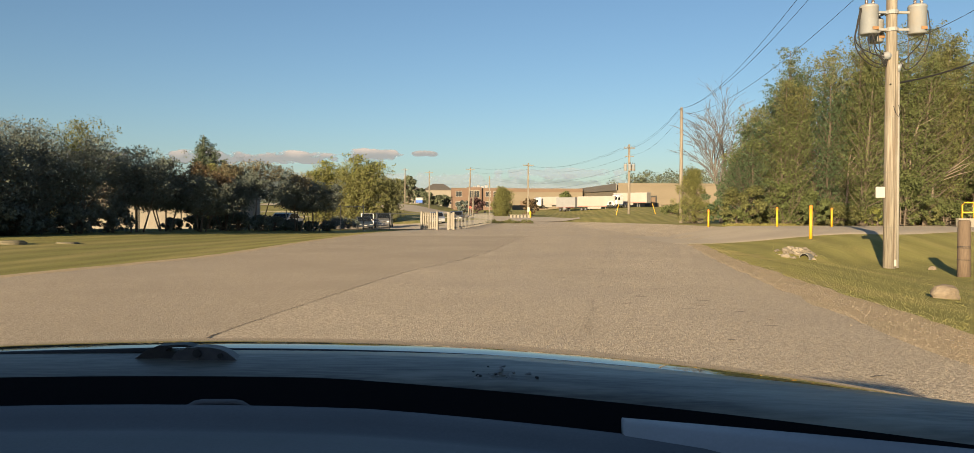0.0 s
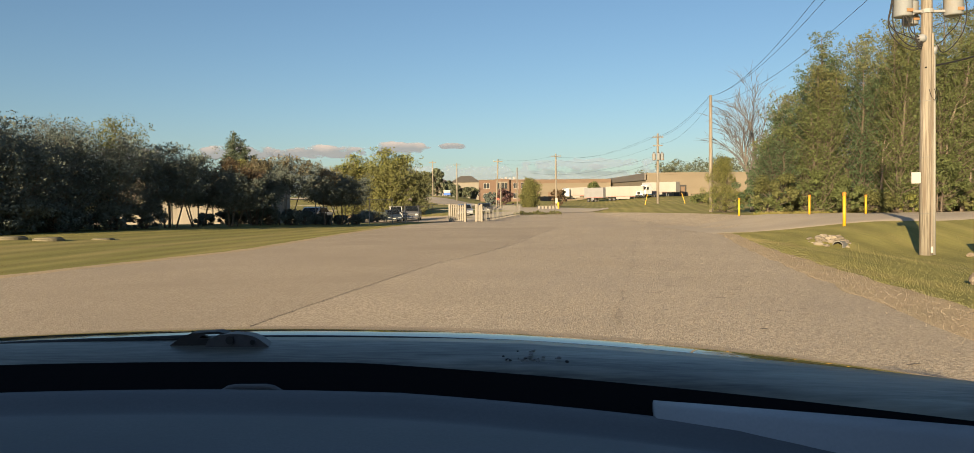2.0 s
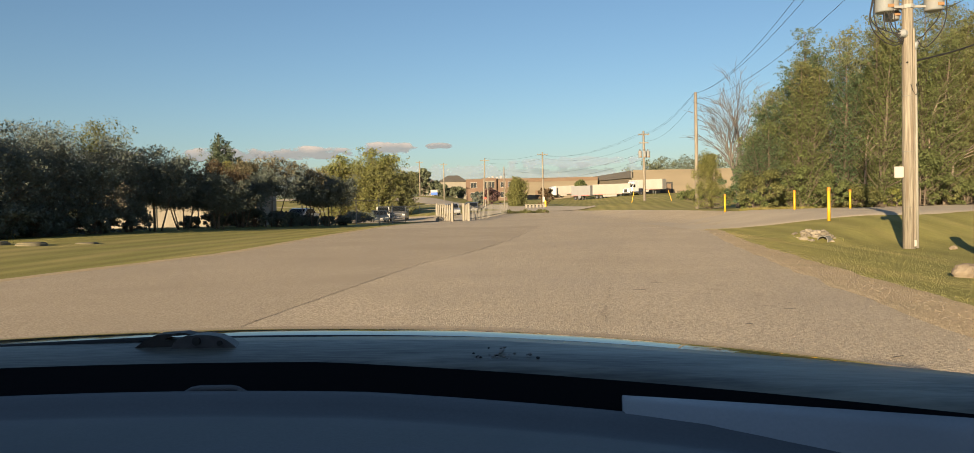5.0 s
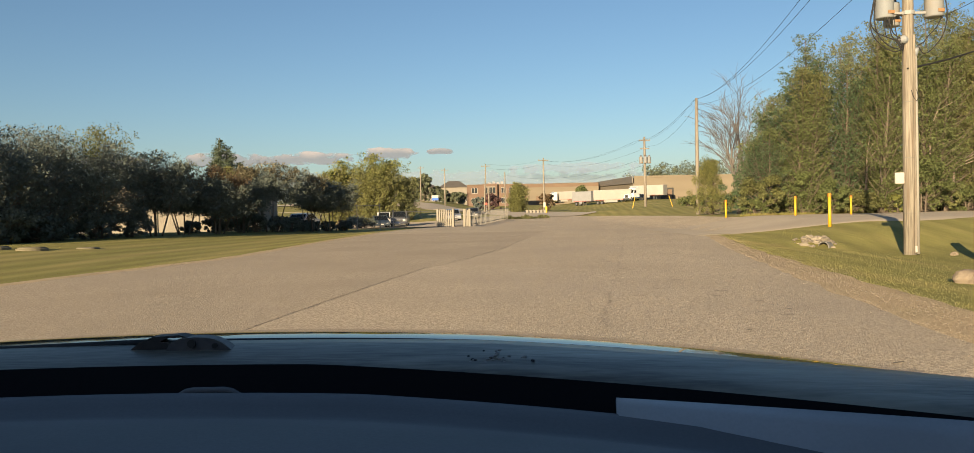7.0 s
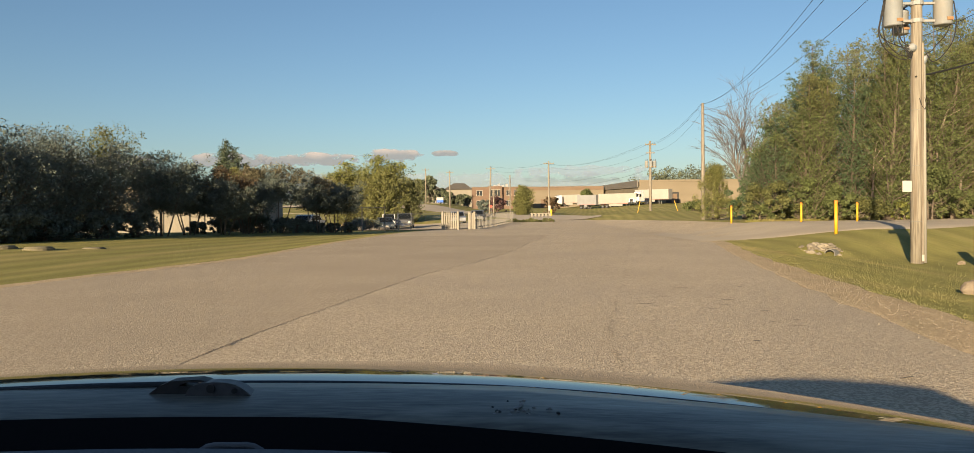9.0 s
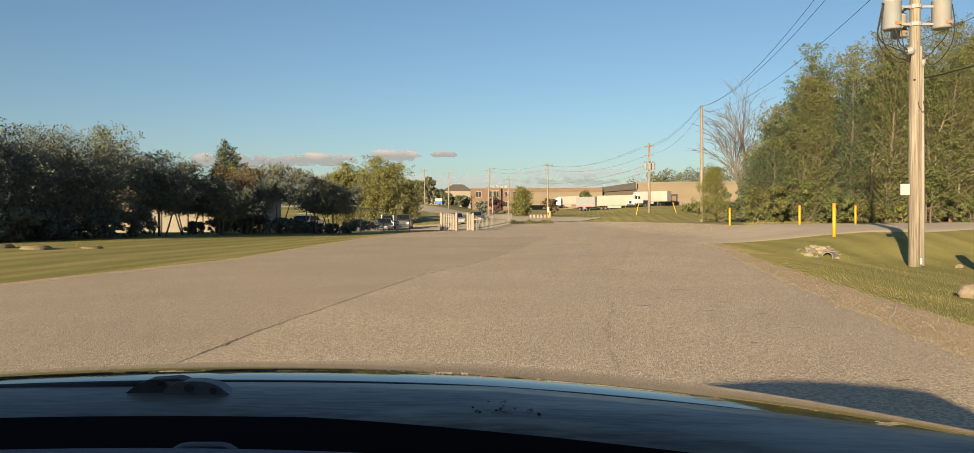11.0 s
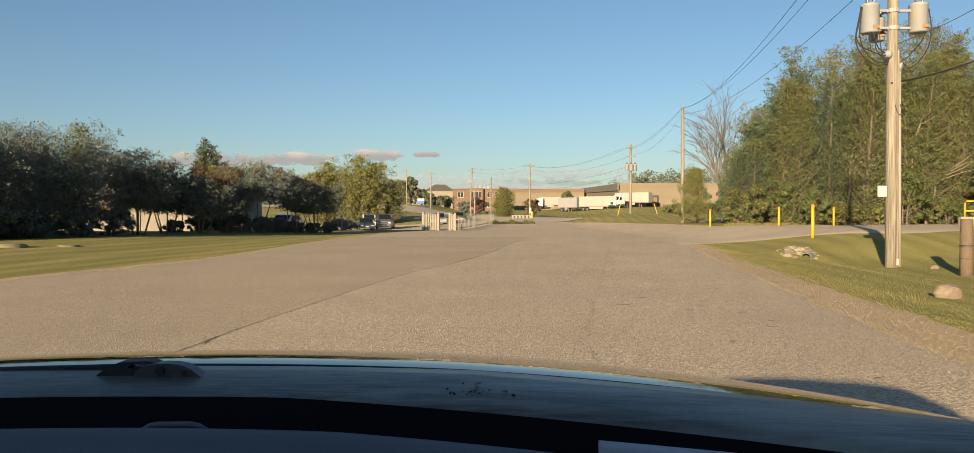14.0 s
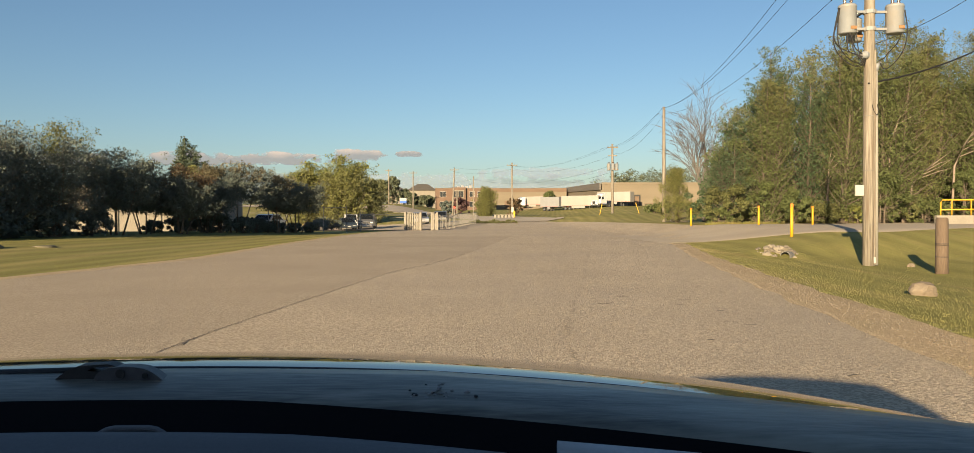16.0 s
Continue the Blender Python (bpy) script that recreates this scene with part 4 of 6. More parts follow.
def ramp_rail():
    """A concrete ramp with a yellow tube railing at the yard."""
    r = thing("ramp_railing", ground_at(29.3, 46.5), "yellow tubular railing on a low concrete ramp", "railing")
    part("ramp_wall", Shape().box((-0.3, -0.15, -0.2), (14, 0.15, 0.55), 0.02), M["concrete"], r, "low concrete ramp wall")
    for x0 in (0.0, 2.85, 5.7):
        fr = Shape()
        fr.tube([(x0, 0, 0.5), (x0, 0, 1.35), (x0 + 0.12, 0, 1.5), (x0 + 2.5, 0, 1.5), (x0 + 2.62, 0, 1.38), (x0 + 2.62, 0, 0.95), (x0 + 2.5, 0, 0.9), (x0, 0, 0.9)], 0.045, 8)
        fr.tube([(x0 + 0.7, 0, 0.5), (x0 + 0.7, 0, 1.5)], 0.035, 8)
        fr.tube([(x0 + 1.9, 0, 0.5), (x0 + 1.9, 0, 1.5)], 0.035, 8)
        part("rail_section", fr, M["yellow"], r, smooth=True)


ramp_rail()


def lids():
    for x, y, rr, hh, m in ((-16.1, 25.0, 0.5, 0.11, "lid"), (-14.7, 24.8, 0.44, 0.11, "lid"), (-13.8, 26.5, 0.35, 0.05, "lid")):
        t = thing("access_lid", ground_at(x, y), "round low access lid set in the lawn", "lid", "lawn access lids")
        part("rim", Shape().lathe([(rr * 1.06, -0.08), (rr * 1.04, hh * 0.5), (rr * 0.95, hh * 0.6)], (0, 0, 0), 24), M["lid"], t)
        part("cover", Shape().lathe([(rr * 0.94, hh * 0.4), (rr * 0.9, hh * 0.9), (rr * 0.4, hh)], (0, 0, 0), 24), M[m], t, smooth=True)


lids()


# ---- trees ----
RNG = np.random.default_rng(7)


def leaf_mesh(name, centres, spread, count, size, material, flat=0.8, droop=0.0):
    """Many small folded leaves round the clump centres."""
    centres = np.asarray(centres)
    weight = np.asarray(spread, float) ** 1.4
    pick = RNG.choice(len(centres), count, p=weight / weight.sum())
    spread = np.asarray(spread)[pick][:, None]
    d = RNG.normal(size=(count, 3))
    d /= np.linalg.norm(d, axis=1, keepdims=True)
    p = centres[pick] + d * spread * RNG.random((count, 1)) ** 0.45 * np.array([1, 1, flat])
    nrm = d * 0.7 + RNG.normal(size=(count, 3)) * 0.6 + np.array([0, 0, 0.35])
    nrm /= np.linalg.norm(nrm, axis=1, keepdims=True)
    u = np.cross(nrm, RNG.normal(size=(count, 3)))
    u[:, 2] -= droop
    u /= np.linalg.norm(u, axis=1, keepdims=True)
    w = np.cross(nrm, u)
    s = size * RNG.uniform(0.6, 1.35, (count, 1))
    tip, root, l, r = p + u * s, p - u * s, p + w * s * 0.5 + nrm * s * 0.15, p - w * s * 0.5 + nrm * s * 0.15
    verts = np.stack([root, r, tip, l], 1).reshape(-1, 3)
    faces = np.arange(count * 4).reshape(-1, 4)
    return raw_mesh(name, verts, faces, material)


def crown_points(h, r, bare, shape, n, seed):
    rng = np.random.default_rng(seed)
    u = rng.random(n) ** (1.0 if shape != "cone" else 1.4)
    z = h * (bare + (1 - bare) * u)
    if shape == "cone":
        f = (1 - u) ** 0.85 + 0.05
    elif shape == "column":
        f = np.clip(1.1 - np.abs(u - 0.35) ** 1.6 * 2.0, 0.12, 1)
    elif shape == "spire":
        f = np.clip(1.05 - 0.95 * u ** 1.7, 0.1, 1)
    else:
        f = np.sqrt(np.clip(1 - ((u - 0.42) / 0.6) ** 2, 0.05, 1))
    a = rng.random(n) * 2 * np.pi
    lob = 1 + 0.22 * np.sin(a * 3 + seed) + 0.16 * np.sin(a * 5 + seed * 2.3 + z)
    rho = r * f * lob * rng.random(n) ** 0.4
    if shape != "cone":
        z = z + 0.05 * h * np.sin(a * 2 + seed * 1.7)
    z = z * (h - 0.16 * r) / z.max()
    twig = rng.random(n) < (0.16 if shape in ("round", "spire", "column") else 0.0)
    z = np.where(twig, z * (1 + 0.10 * rng.random(n)), z)
    rho = np.where(twig, rho * 1.12, rho)
    return np.stack([rho * np.cos(a), rho * np.sin(a), np.maximum(z, 0.08 * h if bare < 0.1 else bare * h * 0.8)], 1)


def tree(name, x, y, h, r, leaf, count, size, seed, bare=0.2, shape="round", label="", category="tree", group="", trunk=0.02, bark="bark", clumps=70, spread=0.2, droop=0.0, stems=1, flat=0.8, shoots=0, reach=0.17):
    t = thing(name, ground_at(x, y), label, category, group)
    rng = random.Random(seed)
    cs = crown_points(h, r, bare, shape, clumps, seed)
    sh = Shape()
    rad = max(0.05, trunk * h)
    for k in range(stems):
        ox, oy = (0, 0) if stems == 1 else (rng.uniform(-0.25, 0.25) * r * 0.5, rng.uniform(-0.25, 0.25) * r * 0.5)
        lean = Vector((rng.uniform(-0.4, 0.4), rng.uniform(-0.4, 0.4), 0)) * (0.15 * h if stems == 1 else 0.35 * r)
        top = Vector((ox, oy, 0)) + lean + Vector((0, 0, h * 0.8))
        mid = Vector((ox, oy, h * 0.35)) + lean * 0.3
        sh.tube([(ox, oy, -0.3), (ox, oy, 0.1 * h), mid, mid.lerp(top, 0.5), top], [rad * 1.25, rad, rad * 0.75, rad * 0.45, rad * 0.12], 8)
        for c in cs[k::max(stems, 1)][:26]:
            c = Vector(c)
            s = Vector((ox, oy, min(c.z * 0.55, h * 0.7))) + lean * min(c.z / h, 1) * 0.6
            m = s.lerp(c, 0.5) + Vector((0, 0, -0.05 * h))
            sh.tube([s, m, c], [rad * 0.4, rad * 0.25, rad * 0.06], 5, False)
    part("trunk", sh, M[bark], t, smooth=True)
    sp = r * spread * np.random.default_rng(seed).uniform(0.35, 1.3, len(cs))
    # ragged leafy shoots past the outline
    high = [c for c in cs if c[2] > 0.55 * h]
    more = []
    for k in range(shoots):
        c = Vector(rng.choice(high))
        d = Vector((c.x * 0.5 / r, c.y * 0.5 / r, rng.uniform(0.5, 1.2))).normalized() * rng.uniform(0.5, 1.4) * reach * r
        more += [c + d * u for u in (0.5, 0.8, 1.1, 1.35)]
    if more:
        cs = np.vstack([cs, np.array([tuple(c) for c in more])])
        sp = np.concatenate([sp, np.tile([0.16, 0.12, 0.09, 0.06], len(more) // 4)])
    if isinstance(leaf, str):
        leaf = [(leaf, 1.0)]
    for i, (lf, share) in enumerate(leaf):
        some = cs if len(leaf) == 1 else (cs[np.argsort(cs[:, 2])][-int(len(cs) * share):] if i else cs[np.argsort(cs[:, 2])][: int(len(cs) * (1 - leaf[1][1]))])
        ob = new("crown", leaf_mesh("crown", some, sp[: len(some)], int(count * share if i else count * (1 if len(leaf) == 1 else 1 - leaf[1][1])), size, M[lf], flat, droop))
        ob.parent = t
    return t


def boughed_tree(name, x, y, h, r, leaf, count, size, seed, label, group="", low=0.1, leaders=3, rise=0.6, top=None, top_from=0.7, bark="bark", step=0.05, droop=0.2, clump=0.13, whorl=4, sway=0.55, stout=1.0):
    """Leaders with whorls of rising boughs, each bough carrying clumps of leaves out to a thin tip."""
    t = thing(name, ground_at(x, y), label, "tree", group)
    rng = random.Random(seed)
    sh, cs, sp = Shape(), [], []
    for k in range(leaders):
        a, d = rng.uniform(0, 6.28), (0 if k == 0 else sway * r * rng.uniform(0.5, 1.0))
        hh = h * (1.0 if k == 0 else rng.uniform(0.70, 0.96))
        foot = Vector((math.cos(a) * d * 0.2, math.sin(a) * d * 0.2, -0.2))
        tip = Vector((math.cos(a) * d, math.sin(a) * d, hh))
        bend = Vector((math.cos(a) * d * 0.55 + rng.uniform(-0.1, 0.1) * r, math.sin(a) * d * 0.55, hh * 0.42))
        thick = (0.014 * h + 0.02) * stout

        def on(u):
            return foot * (1 - u) ** 2 + bend * 2 * u * (1 - u) + tip * u * u
        sh.tube([on(u) for u in (0, 0.25, 0.5, 0.75, 1)], [thick * q for q in (1.2, 0.9, 0.65, 0.35, 0.1)], 7)
        u = low
        while u < 0.99:
            full = (1.0 if leaders == 1 else 0.72) * r * max(0.10, math.sqrt(max(0.0, 1 - (abs(u - 0.42) / (0.62 if u > 0.42 else 0.75)) ** 2)))
            a0 = rng.uniform(0, 6.28)
            for q in range(whorl):
                a1 = a0 + q * 6.283 / whorl + rng.uniform(-0.5, 0.5)
                ln = full * rng.uniform(0.45, 1.15)
                c0 = on(u)
                e = c0 + Vector((math.cos(a1) * ln, math.sin(a1) * ln, ln * rise * rng.uniform(0.4, 1.4)))
                e.z = min(e.z, h * 1.02)
                m = c0.lerp(e, 0.55) - Vector((0, 0, 0.08 * ln))
                sh.tube([c0, m, e], [thick * 0.3 * (1.1 - u), thick * 0.18 * (1.1 - u), 0.004], 4, False)
                for w in (0.35, 0.58, 0.8, 1.0):
                    p = c0.lerp(m, w / 0.55) if w < 0.55 else m.lerp(e, (w - 0.55) / 0.45)
                    p = p + Vector((rng.uniform(-1, 1), rng.uniform(-1, 1), rng.uniform(-1, 1))) * 0.06 * r
                    p.z = max(p.z, low * h * 0.85 + 0.05)
                    cs.append(tuple(p))
                    sp.append(clump * r * (1.25 - 0.7 * w) * rng.uniform(0.55, 1.3))
            u += step * rng.uniform(0.7, 1.3)
    part("trunk", sh, M[bark], t, smooth=True)
    cs, sp = np.array(cs), np.array(sp)
    wide = sp ** 1.4
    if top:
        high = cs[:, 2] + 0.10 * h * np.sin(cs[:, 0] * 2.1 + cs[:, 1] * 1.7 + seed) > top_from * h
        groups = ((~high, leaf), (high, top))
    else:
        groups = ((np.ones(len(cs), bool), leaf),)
    for keep, lf in groups:
        n = int(count * wide[keep].sum() / wide.sum())
        if n:
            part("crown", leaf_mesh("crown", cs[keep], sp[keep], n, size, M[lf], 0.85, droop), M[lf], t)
    return t


def bush(name, x, y, h, r, leaf, count, size, seed, label, category="bush", group=""):
    return tree(name, x, y, h, r, leaf, count, size, seed, 0.05, "round", label, category, group, 0.015, "bark", 40, 0.28, stems=3)


# the wood on the right
LBL = "tall leafy green tree of a dense sunlit wood"
WOOD = [(18.2, 51, 5.4, 1.7), (19.3, 52.0, 7.8, 1.7), (20.3, 52.6, 9.4, 1.8), (21.6, 52, 12.0, 1.9), (23.6, 53, 11.2, 2.2), (25.3, 52, 12.2, 2.3), (27.4, 53.5, 12.0, 2.4), (29.2, 54, 13.3, 2.6), (31.6, 54, 13.9, 2.5), (34.2, 55, 12.6, 2.8),
        (37, 56, 13.4, 3.0), (40.5, 58, 13.0, 3.4), (22.6, 57, 10.0, 2.6), (26.5, 58, 12.6, 3.0), (30.5, 59, 13.6, 3.0), (35, 61, 14.0, 3.4), (40, 64, 14.0, 4.0), (46, 62, 13.5, 4.5), (21.2, 57, 8.4, 2.0), (19.4, 55, 5.0, 1.5)]
for i, (x, y, h, r) in enumerate(WOOD):
    y += 1.8 * math.sin(i * 2.4)
    front = i < 12
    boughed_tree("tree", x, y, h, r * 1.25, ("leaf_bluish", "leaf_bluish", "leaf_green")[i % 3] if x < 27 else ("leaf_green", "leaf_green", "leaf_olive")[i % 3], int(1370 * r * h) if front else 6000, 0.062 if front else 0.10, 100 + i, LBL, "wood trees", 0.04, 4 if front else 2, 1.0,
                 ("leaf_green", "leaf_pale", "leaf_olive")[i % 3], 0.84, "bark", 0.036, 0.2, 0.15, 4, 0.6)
for i in range(13):
    x = 17.4 + i * 2.1
    bush("shrub", x, 49.6 + 0.35 * (x - 16) * 0.42 + 0.8 * math.sin(i * 2.1), 2.5 + 1.2 * math.sin(i * 1.7), 1.3 + 0.4 * math.sin(i * 2.9), "leaf_green" if i % 3 else "leaf_olive", 5200, 0.075, 200 + i, "leafy green undergrowth shrub at the wood's edge", "shrub", "wood edge shrubs")
tree("shrub", 18.0, 64, 4.3, 1.75, "leaf_yellow", 22000, 0.05, 230, 0.05, "spire", "pale yellowish green willow shrub beside a pole", "shrub", "", 0.015, "bark", 110, 0.24, stems=3, flat=1.2, shoots=30)
bush("shrub", 20.6, 63, 3.2, 1.5, "leaf_bluish", 6000, 0.085, 231, "dark green willow shrub at the wood's end", "shrub")


def dead_tree(x, y, h, seed):
    """Bare vase-shaped tree: two stems, arching limbs and drooping twigs."""
    t = thing("dead_tree", ground_at(x, y), "bare grey dead tree with fine arching twigs", "tree")
    rng = random.Random(seed)
    sh = Shape()

    def limb(p, d, ln, r, lev):
        pts, q, v = [p], p.copy(), d.copy()
        n = 5
        for k in range(n):
            v = (v + Vector((rng.uniform(-1, 1), rng.uniform(-1, 1), rng.uniform(-0.5, 0.7))) * 0.10).normalized()
            if lev >= 2:
                v = (v + Vector((0, 0, -0.05))).normalized()
            q = q + v * ln / n
            pts.append(q.copy())
        sh.tube(pts, [r * (1 - 0.75 * k / n) for k in range(n + 1)], 7 if lev == 0 else 5 if lev == 1 else 4, False)
        if lev >= 4:
            return
        for k in range((5, 6, 6, 4)[lev]):
            u = rng.uniform(0.25, 1.0) * n
            i = min(int(u), n - 1)
            s = pts[i].lerp(pts[i + 1], u - i)
            a = rng.uniform(0, 2 * math.pi)
            w = rng.uniform(0.28, 0.62)
            nd = ((pts[i + 1] - pts[i]).normalized() + Vector((math.cos(a) * w, math.sin(a) * w, 0.22 if lev < 2 else 0.02))).normalized()
            limb(s, nd, ln * rng.uniform(0.45, 0.66), max(r * (1 - 0.75 * u / n) * 0.62, 0.016), lev + 1)
    sh.tube([(0, 0, -0.3), (0, 0, 0.12 * h), (0.05, 0, 0.3 * h)], [0.27, 0.22, 0.2], 9)
    for dx, dy, ln in ((-0.26, 0.1, 0.62), (0.10, -0.2, 0.68), (0.32, 0.2, 0.62), (-0.10, 0.3, 0.64), (0.46, -0.1, 0.54), (-0.42, -0.1, 0.52), (0.2, 0.2, 0.66)):
        limb(Vector((0.05 + 0.1 * dx, 0, rng.uniform(0.2, 0.3) * h)), Vector((dx, dy, 1)).normalized(), ln * h, 0.15, 1)
    part("trunk", sh, M["deadbark"], t, smooth=True)


dead_tree(21.9, 69, 8.3, 3)

for i in range(11):
    x = 16.9 + i * 2.2 + 0.5 * math.sin(i * 4.3)
    bush("shrub", x, 49.7 + 0.41 * (x - 16) + 0.4 * math.sin(i * 3.1), 1.05 + 0.55 * math.sin(i * 2.3), 0.8 + 0.35 * math.sin(i * 1.3), ("leaf_green", "leaf_olive", "leaf_pale")[i % 3], 2200, 0.075, 250 + i, "low leafy green undergrowth shrub at the wood's edge", "shrub", "wood edge shrubs")

bush("bush", 26.2, 50.6, 1.3, 0.9, "leaf_lime", 2600, 0.08, 270, "small bright lime-yellow bush at the wood's edge")

# the row of dark ornamental trees on the left, with hedges and the fence behind it
# unseen near trees carry the row on and are placed to shade it
ROW = [(-27.5, 18.0, 7.2, 3.2), (-24.6, 22.5, 6.6, 3.0), (-21.4, 26.4, 5.8, 2.6), (-20.0, 30.5, 4.2, 2.4), (-19.6, 34.5, 4.7, 2.5), (-18.6, 36.8, 5.1, 2.4), (-17.2, 39.8, 4.15, 2.1), (-15.2, 42.9, 3.5, 1.9), (-13.6, 48.1, 4.1, 2.1),
       (-11.9, 51.8, 3.6, 1.8), (-11.1, 53.6, 3.3, 1.7), (-23.4, 34.0, 5.4, 2.6), (-25.5, 29.0, 7.0, 3.0), (-28.5, 24.5, 8.0, 3.4), (-23.9, 39.5, 5.6, 2.6), (-28.5, 38, 7.0, 3.4), (-26.0, 44.0, 5.4, 2.8), (-14.6, 45.6, 2.9, 1.6), (-20.7, 28.4, 4.4, 2.2), (-21.6, 33.0, 4.4, 2.3), (-16.7, 42.2, 3.7, 1.75)]
BARE = {5: 0.22, 6: 0.42, 7: 0.36, 8: 0.54, 9: 0.54, 10: 0.52, 17: 0.44, 20: 0.40}
for i, (x, y, h, r) in enumerate(ROW):
    # tops of 5, 8, 9 carry sunlight as leaf colour; 20 brownish, 7 rusty
    top = {7: "leaf_rust", 8: "leaf_brown", 9: "leaf_brown", 20: "leaf_brown", 5: "leaf_olive"}.get(i)
    front = 3 <= i <= 10 or i in (17, 14, 19, 20)
    boughed_tree("tree", x, y, h, r * 1.12, "leaf_dark", 21000 if front else 6000, 0.055 if front else 0.09, 300 + i, "dark-leaved ornamental tree in a shaded row" + (" with rusty autumn top" if i == 7 else " with browning, sunlit-coloured top" if i in (8, 9, 20) else ""),
                 "dark tree row", BARE.get(i, 0.06), 5, 0.55, top, 0.82, "bark", 0.055, 0.0, 0.17, 5, 0.75, 0.55)
for i, (x, y, r) in enumerate([(-17.9, 38.4, 1.15), (-18.2, 35.6, 1.0), (-19.2, 33.0, 1.1), (-19.6, 30.4, 1.2), (-20.4, 28.0, 1.3), (-20.8, 36.5, 1.4), (-16.4, 46.2, 0.7), (-17.6, 45.6, 0.55), (-14.3, 47.2, 0.9), (-12.6, 51.9, 0.55), (-11.5, 54.4, 0.5), (-10.6, 55.8, 0.55), (-13.4, 48.6, 0.75), (-12.2, 52.9, 0.62), (-13.0, 50.4, 0.7), (-15.2, 47.0, 0.7)]):
    bush("hedge", x, y, r * 1.25, r, "leaf_dark", 3500, 0.07, 330 + i, "clipped dark rounded hedge at the lawn's edge", "hedge", "clipped hedges")


def conifer(x, y, h, r, seed):
    """Several leaders, each with steeply upswept ragged boughs."""
    t = thing("conifer", ground_at(x, y), "dark green conifer behind the tree row", "tree")
    rng = random.Random(seed)
    sh, cs, sp = Shape(), [], []
    for ox, oy, top in ((0.0, 0, 1.0), (-0.30, 0.2, 0.90), (0.40, 0.2, 0.92), (0.85, -0.1, 0.84), (1.30, 0.3, 0.74), (1.75, 0.0, 0.66), (0.1, -0.5, 0.86), (-0.55, -0.1, 0.74), (0.7, -0.6, 0.76)):
        hh = h * top
        base = Vector((ox * 0.3, oy * 0.3, -0.2))
        tip = Vector((ox, oy, hh))
        sh.tube([base, Vector((ox * 0.8, oy * 0.8, hh * 0.4)), tip], [0.12, 0.07, 0.015], 6)
        z = 0.15 * hh
        while z < hh * 0.98:
            c0 = Vector((ox * min(1, 0.3 + z / hh), oy * min(1, 0.3 + z / hh), z))
            big = r * (0.12 + 0.88 * (1 - z / hh) ** 0.6) * 0.8
            a0 = rng.uniform(0, 6.28)
            for k in range(5):
                a = a0 + k * 1.26 + rng.uniform(-0.4, 0.4)
                ln = big * rng.uniform(0.5, 1.25)
                e = c0 + Vector((math.cos(a) * ln, math.sin(a) * ln, ln * rng.uniform(0.5, 1.2)))
                for u in (0.3, 0.6, 0.85, 1.0):
                    cs.append(tuple(c0.lerp(e, u)))
                    sp.append(0.06 + 0.14 * (1.1 - u))
            z += 0.22
        cs += [tuple(tip), tuple(tip - Vector((0, 0, 0.12)))]
        sp += [0.05, 0.08]
    part("trunk", sh, M["bark"], t, smooth=True)
    ob = new("crown", leaf_mesh("crown", np.array(cs), sp, 32000, 0.05, M["leaf_conifer"]))
    ob.parent = t


conifer(-19.1, 55, 6.6, 1.3, 360)
tree("tree", -17.3, 51.5, 4.3, 1.3, "leaf_yellow", 7000, 0.07, 361, 0.2, "round", "pale olive-green young tree", "tree")
# yellow-green trees by the parking lot
boughed_tree("tree", -15.8, 104, 8.9, 4.7, "leaf_yellow", 36000, 0.125, 370, "yellow-green tree turning in early autumn", "", 0.05, 6, 0.5, "leaf_lime", 0.8, "bark", 0.05, 0.3, 0.15, 5, 0.6)
boughed_tree("tree", -20.0, 104, 8.6, 3.2, "leaf_yellow", 16000, 0.125, 371, "yellow-green tree turning in early autumn", "", 0.08, 5, 0.5, "leaf_lime", 0.8, "bark", 0.055, 0.3, 0.16, 5, 0.6)
boughed_tree("tree", -11.5, 106, 5.9, 1.9, "leaf_pale", 14000, 0.11, 372, "green tree beyond the parking lot", "", 0.06, 4, 0.5, None, 0.7, "bark", 0.055, 0.2, 0.17, 5, 0.6)


# pale bare branches that show through the wood's front
for i, (x, y, z, dx, dz) in enumerate([(28.6, 51.2, 6.0, 1.6, 3.0), (24.2, 50.8, 3.0, 0.5, 2.6), (33.5, 52.0, 4.5, 1.8, 2.6), (30.2, 51.4, 3.2, 2.0, 1.6)]):
    b = thing("bare_branch", (x, y, 0.5), "pale bare branch showing among green leaves", "branch", "bare branches")
    sh = Shape().tube([(0, 0.8, -0.4), (0.1, 0, z * 0.4), (0.2, 0, z - 0.5), (dx * 0.5, 0.0, z - 0.5 + dz * 0.55), (dx, 0.2, z + dz - 0.5)], [0.09, 0.08, 0.07, 0.05, 0.015], 6)
    for k in range(4):
        u = 0.25 + 0.18 * k
        p0 = Vector((0.2, 0, z - 0.5)).lerp(Vector((dx, 0.2, z + dz - 0.5)), u)
        sh.tube([p0, p0 + Vector((0.5 - 0.25 * k + 0.4 * dx, -0.2, 0.5)), p0 + Vector((0.9 - 0.3 * k + 0.6 * dx, -0.3, 0.7 + 0.3 * (k % 2)))], [0.035, 0.025, 0.008], 5)
    part("limb", sh, M["palebark"], b, smooth=True)


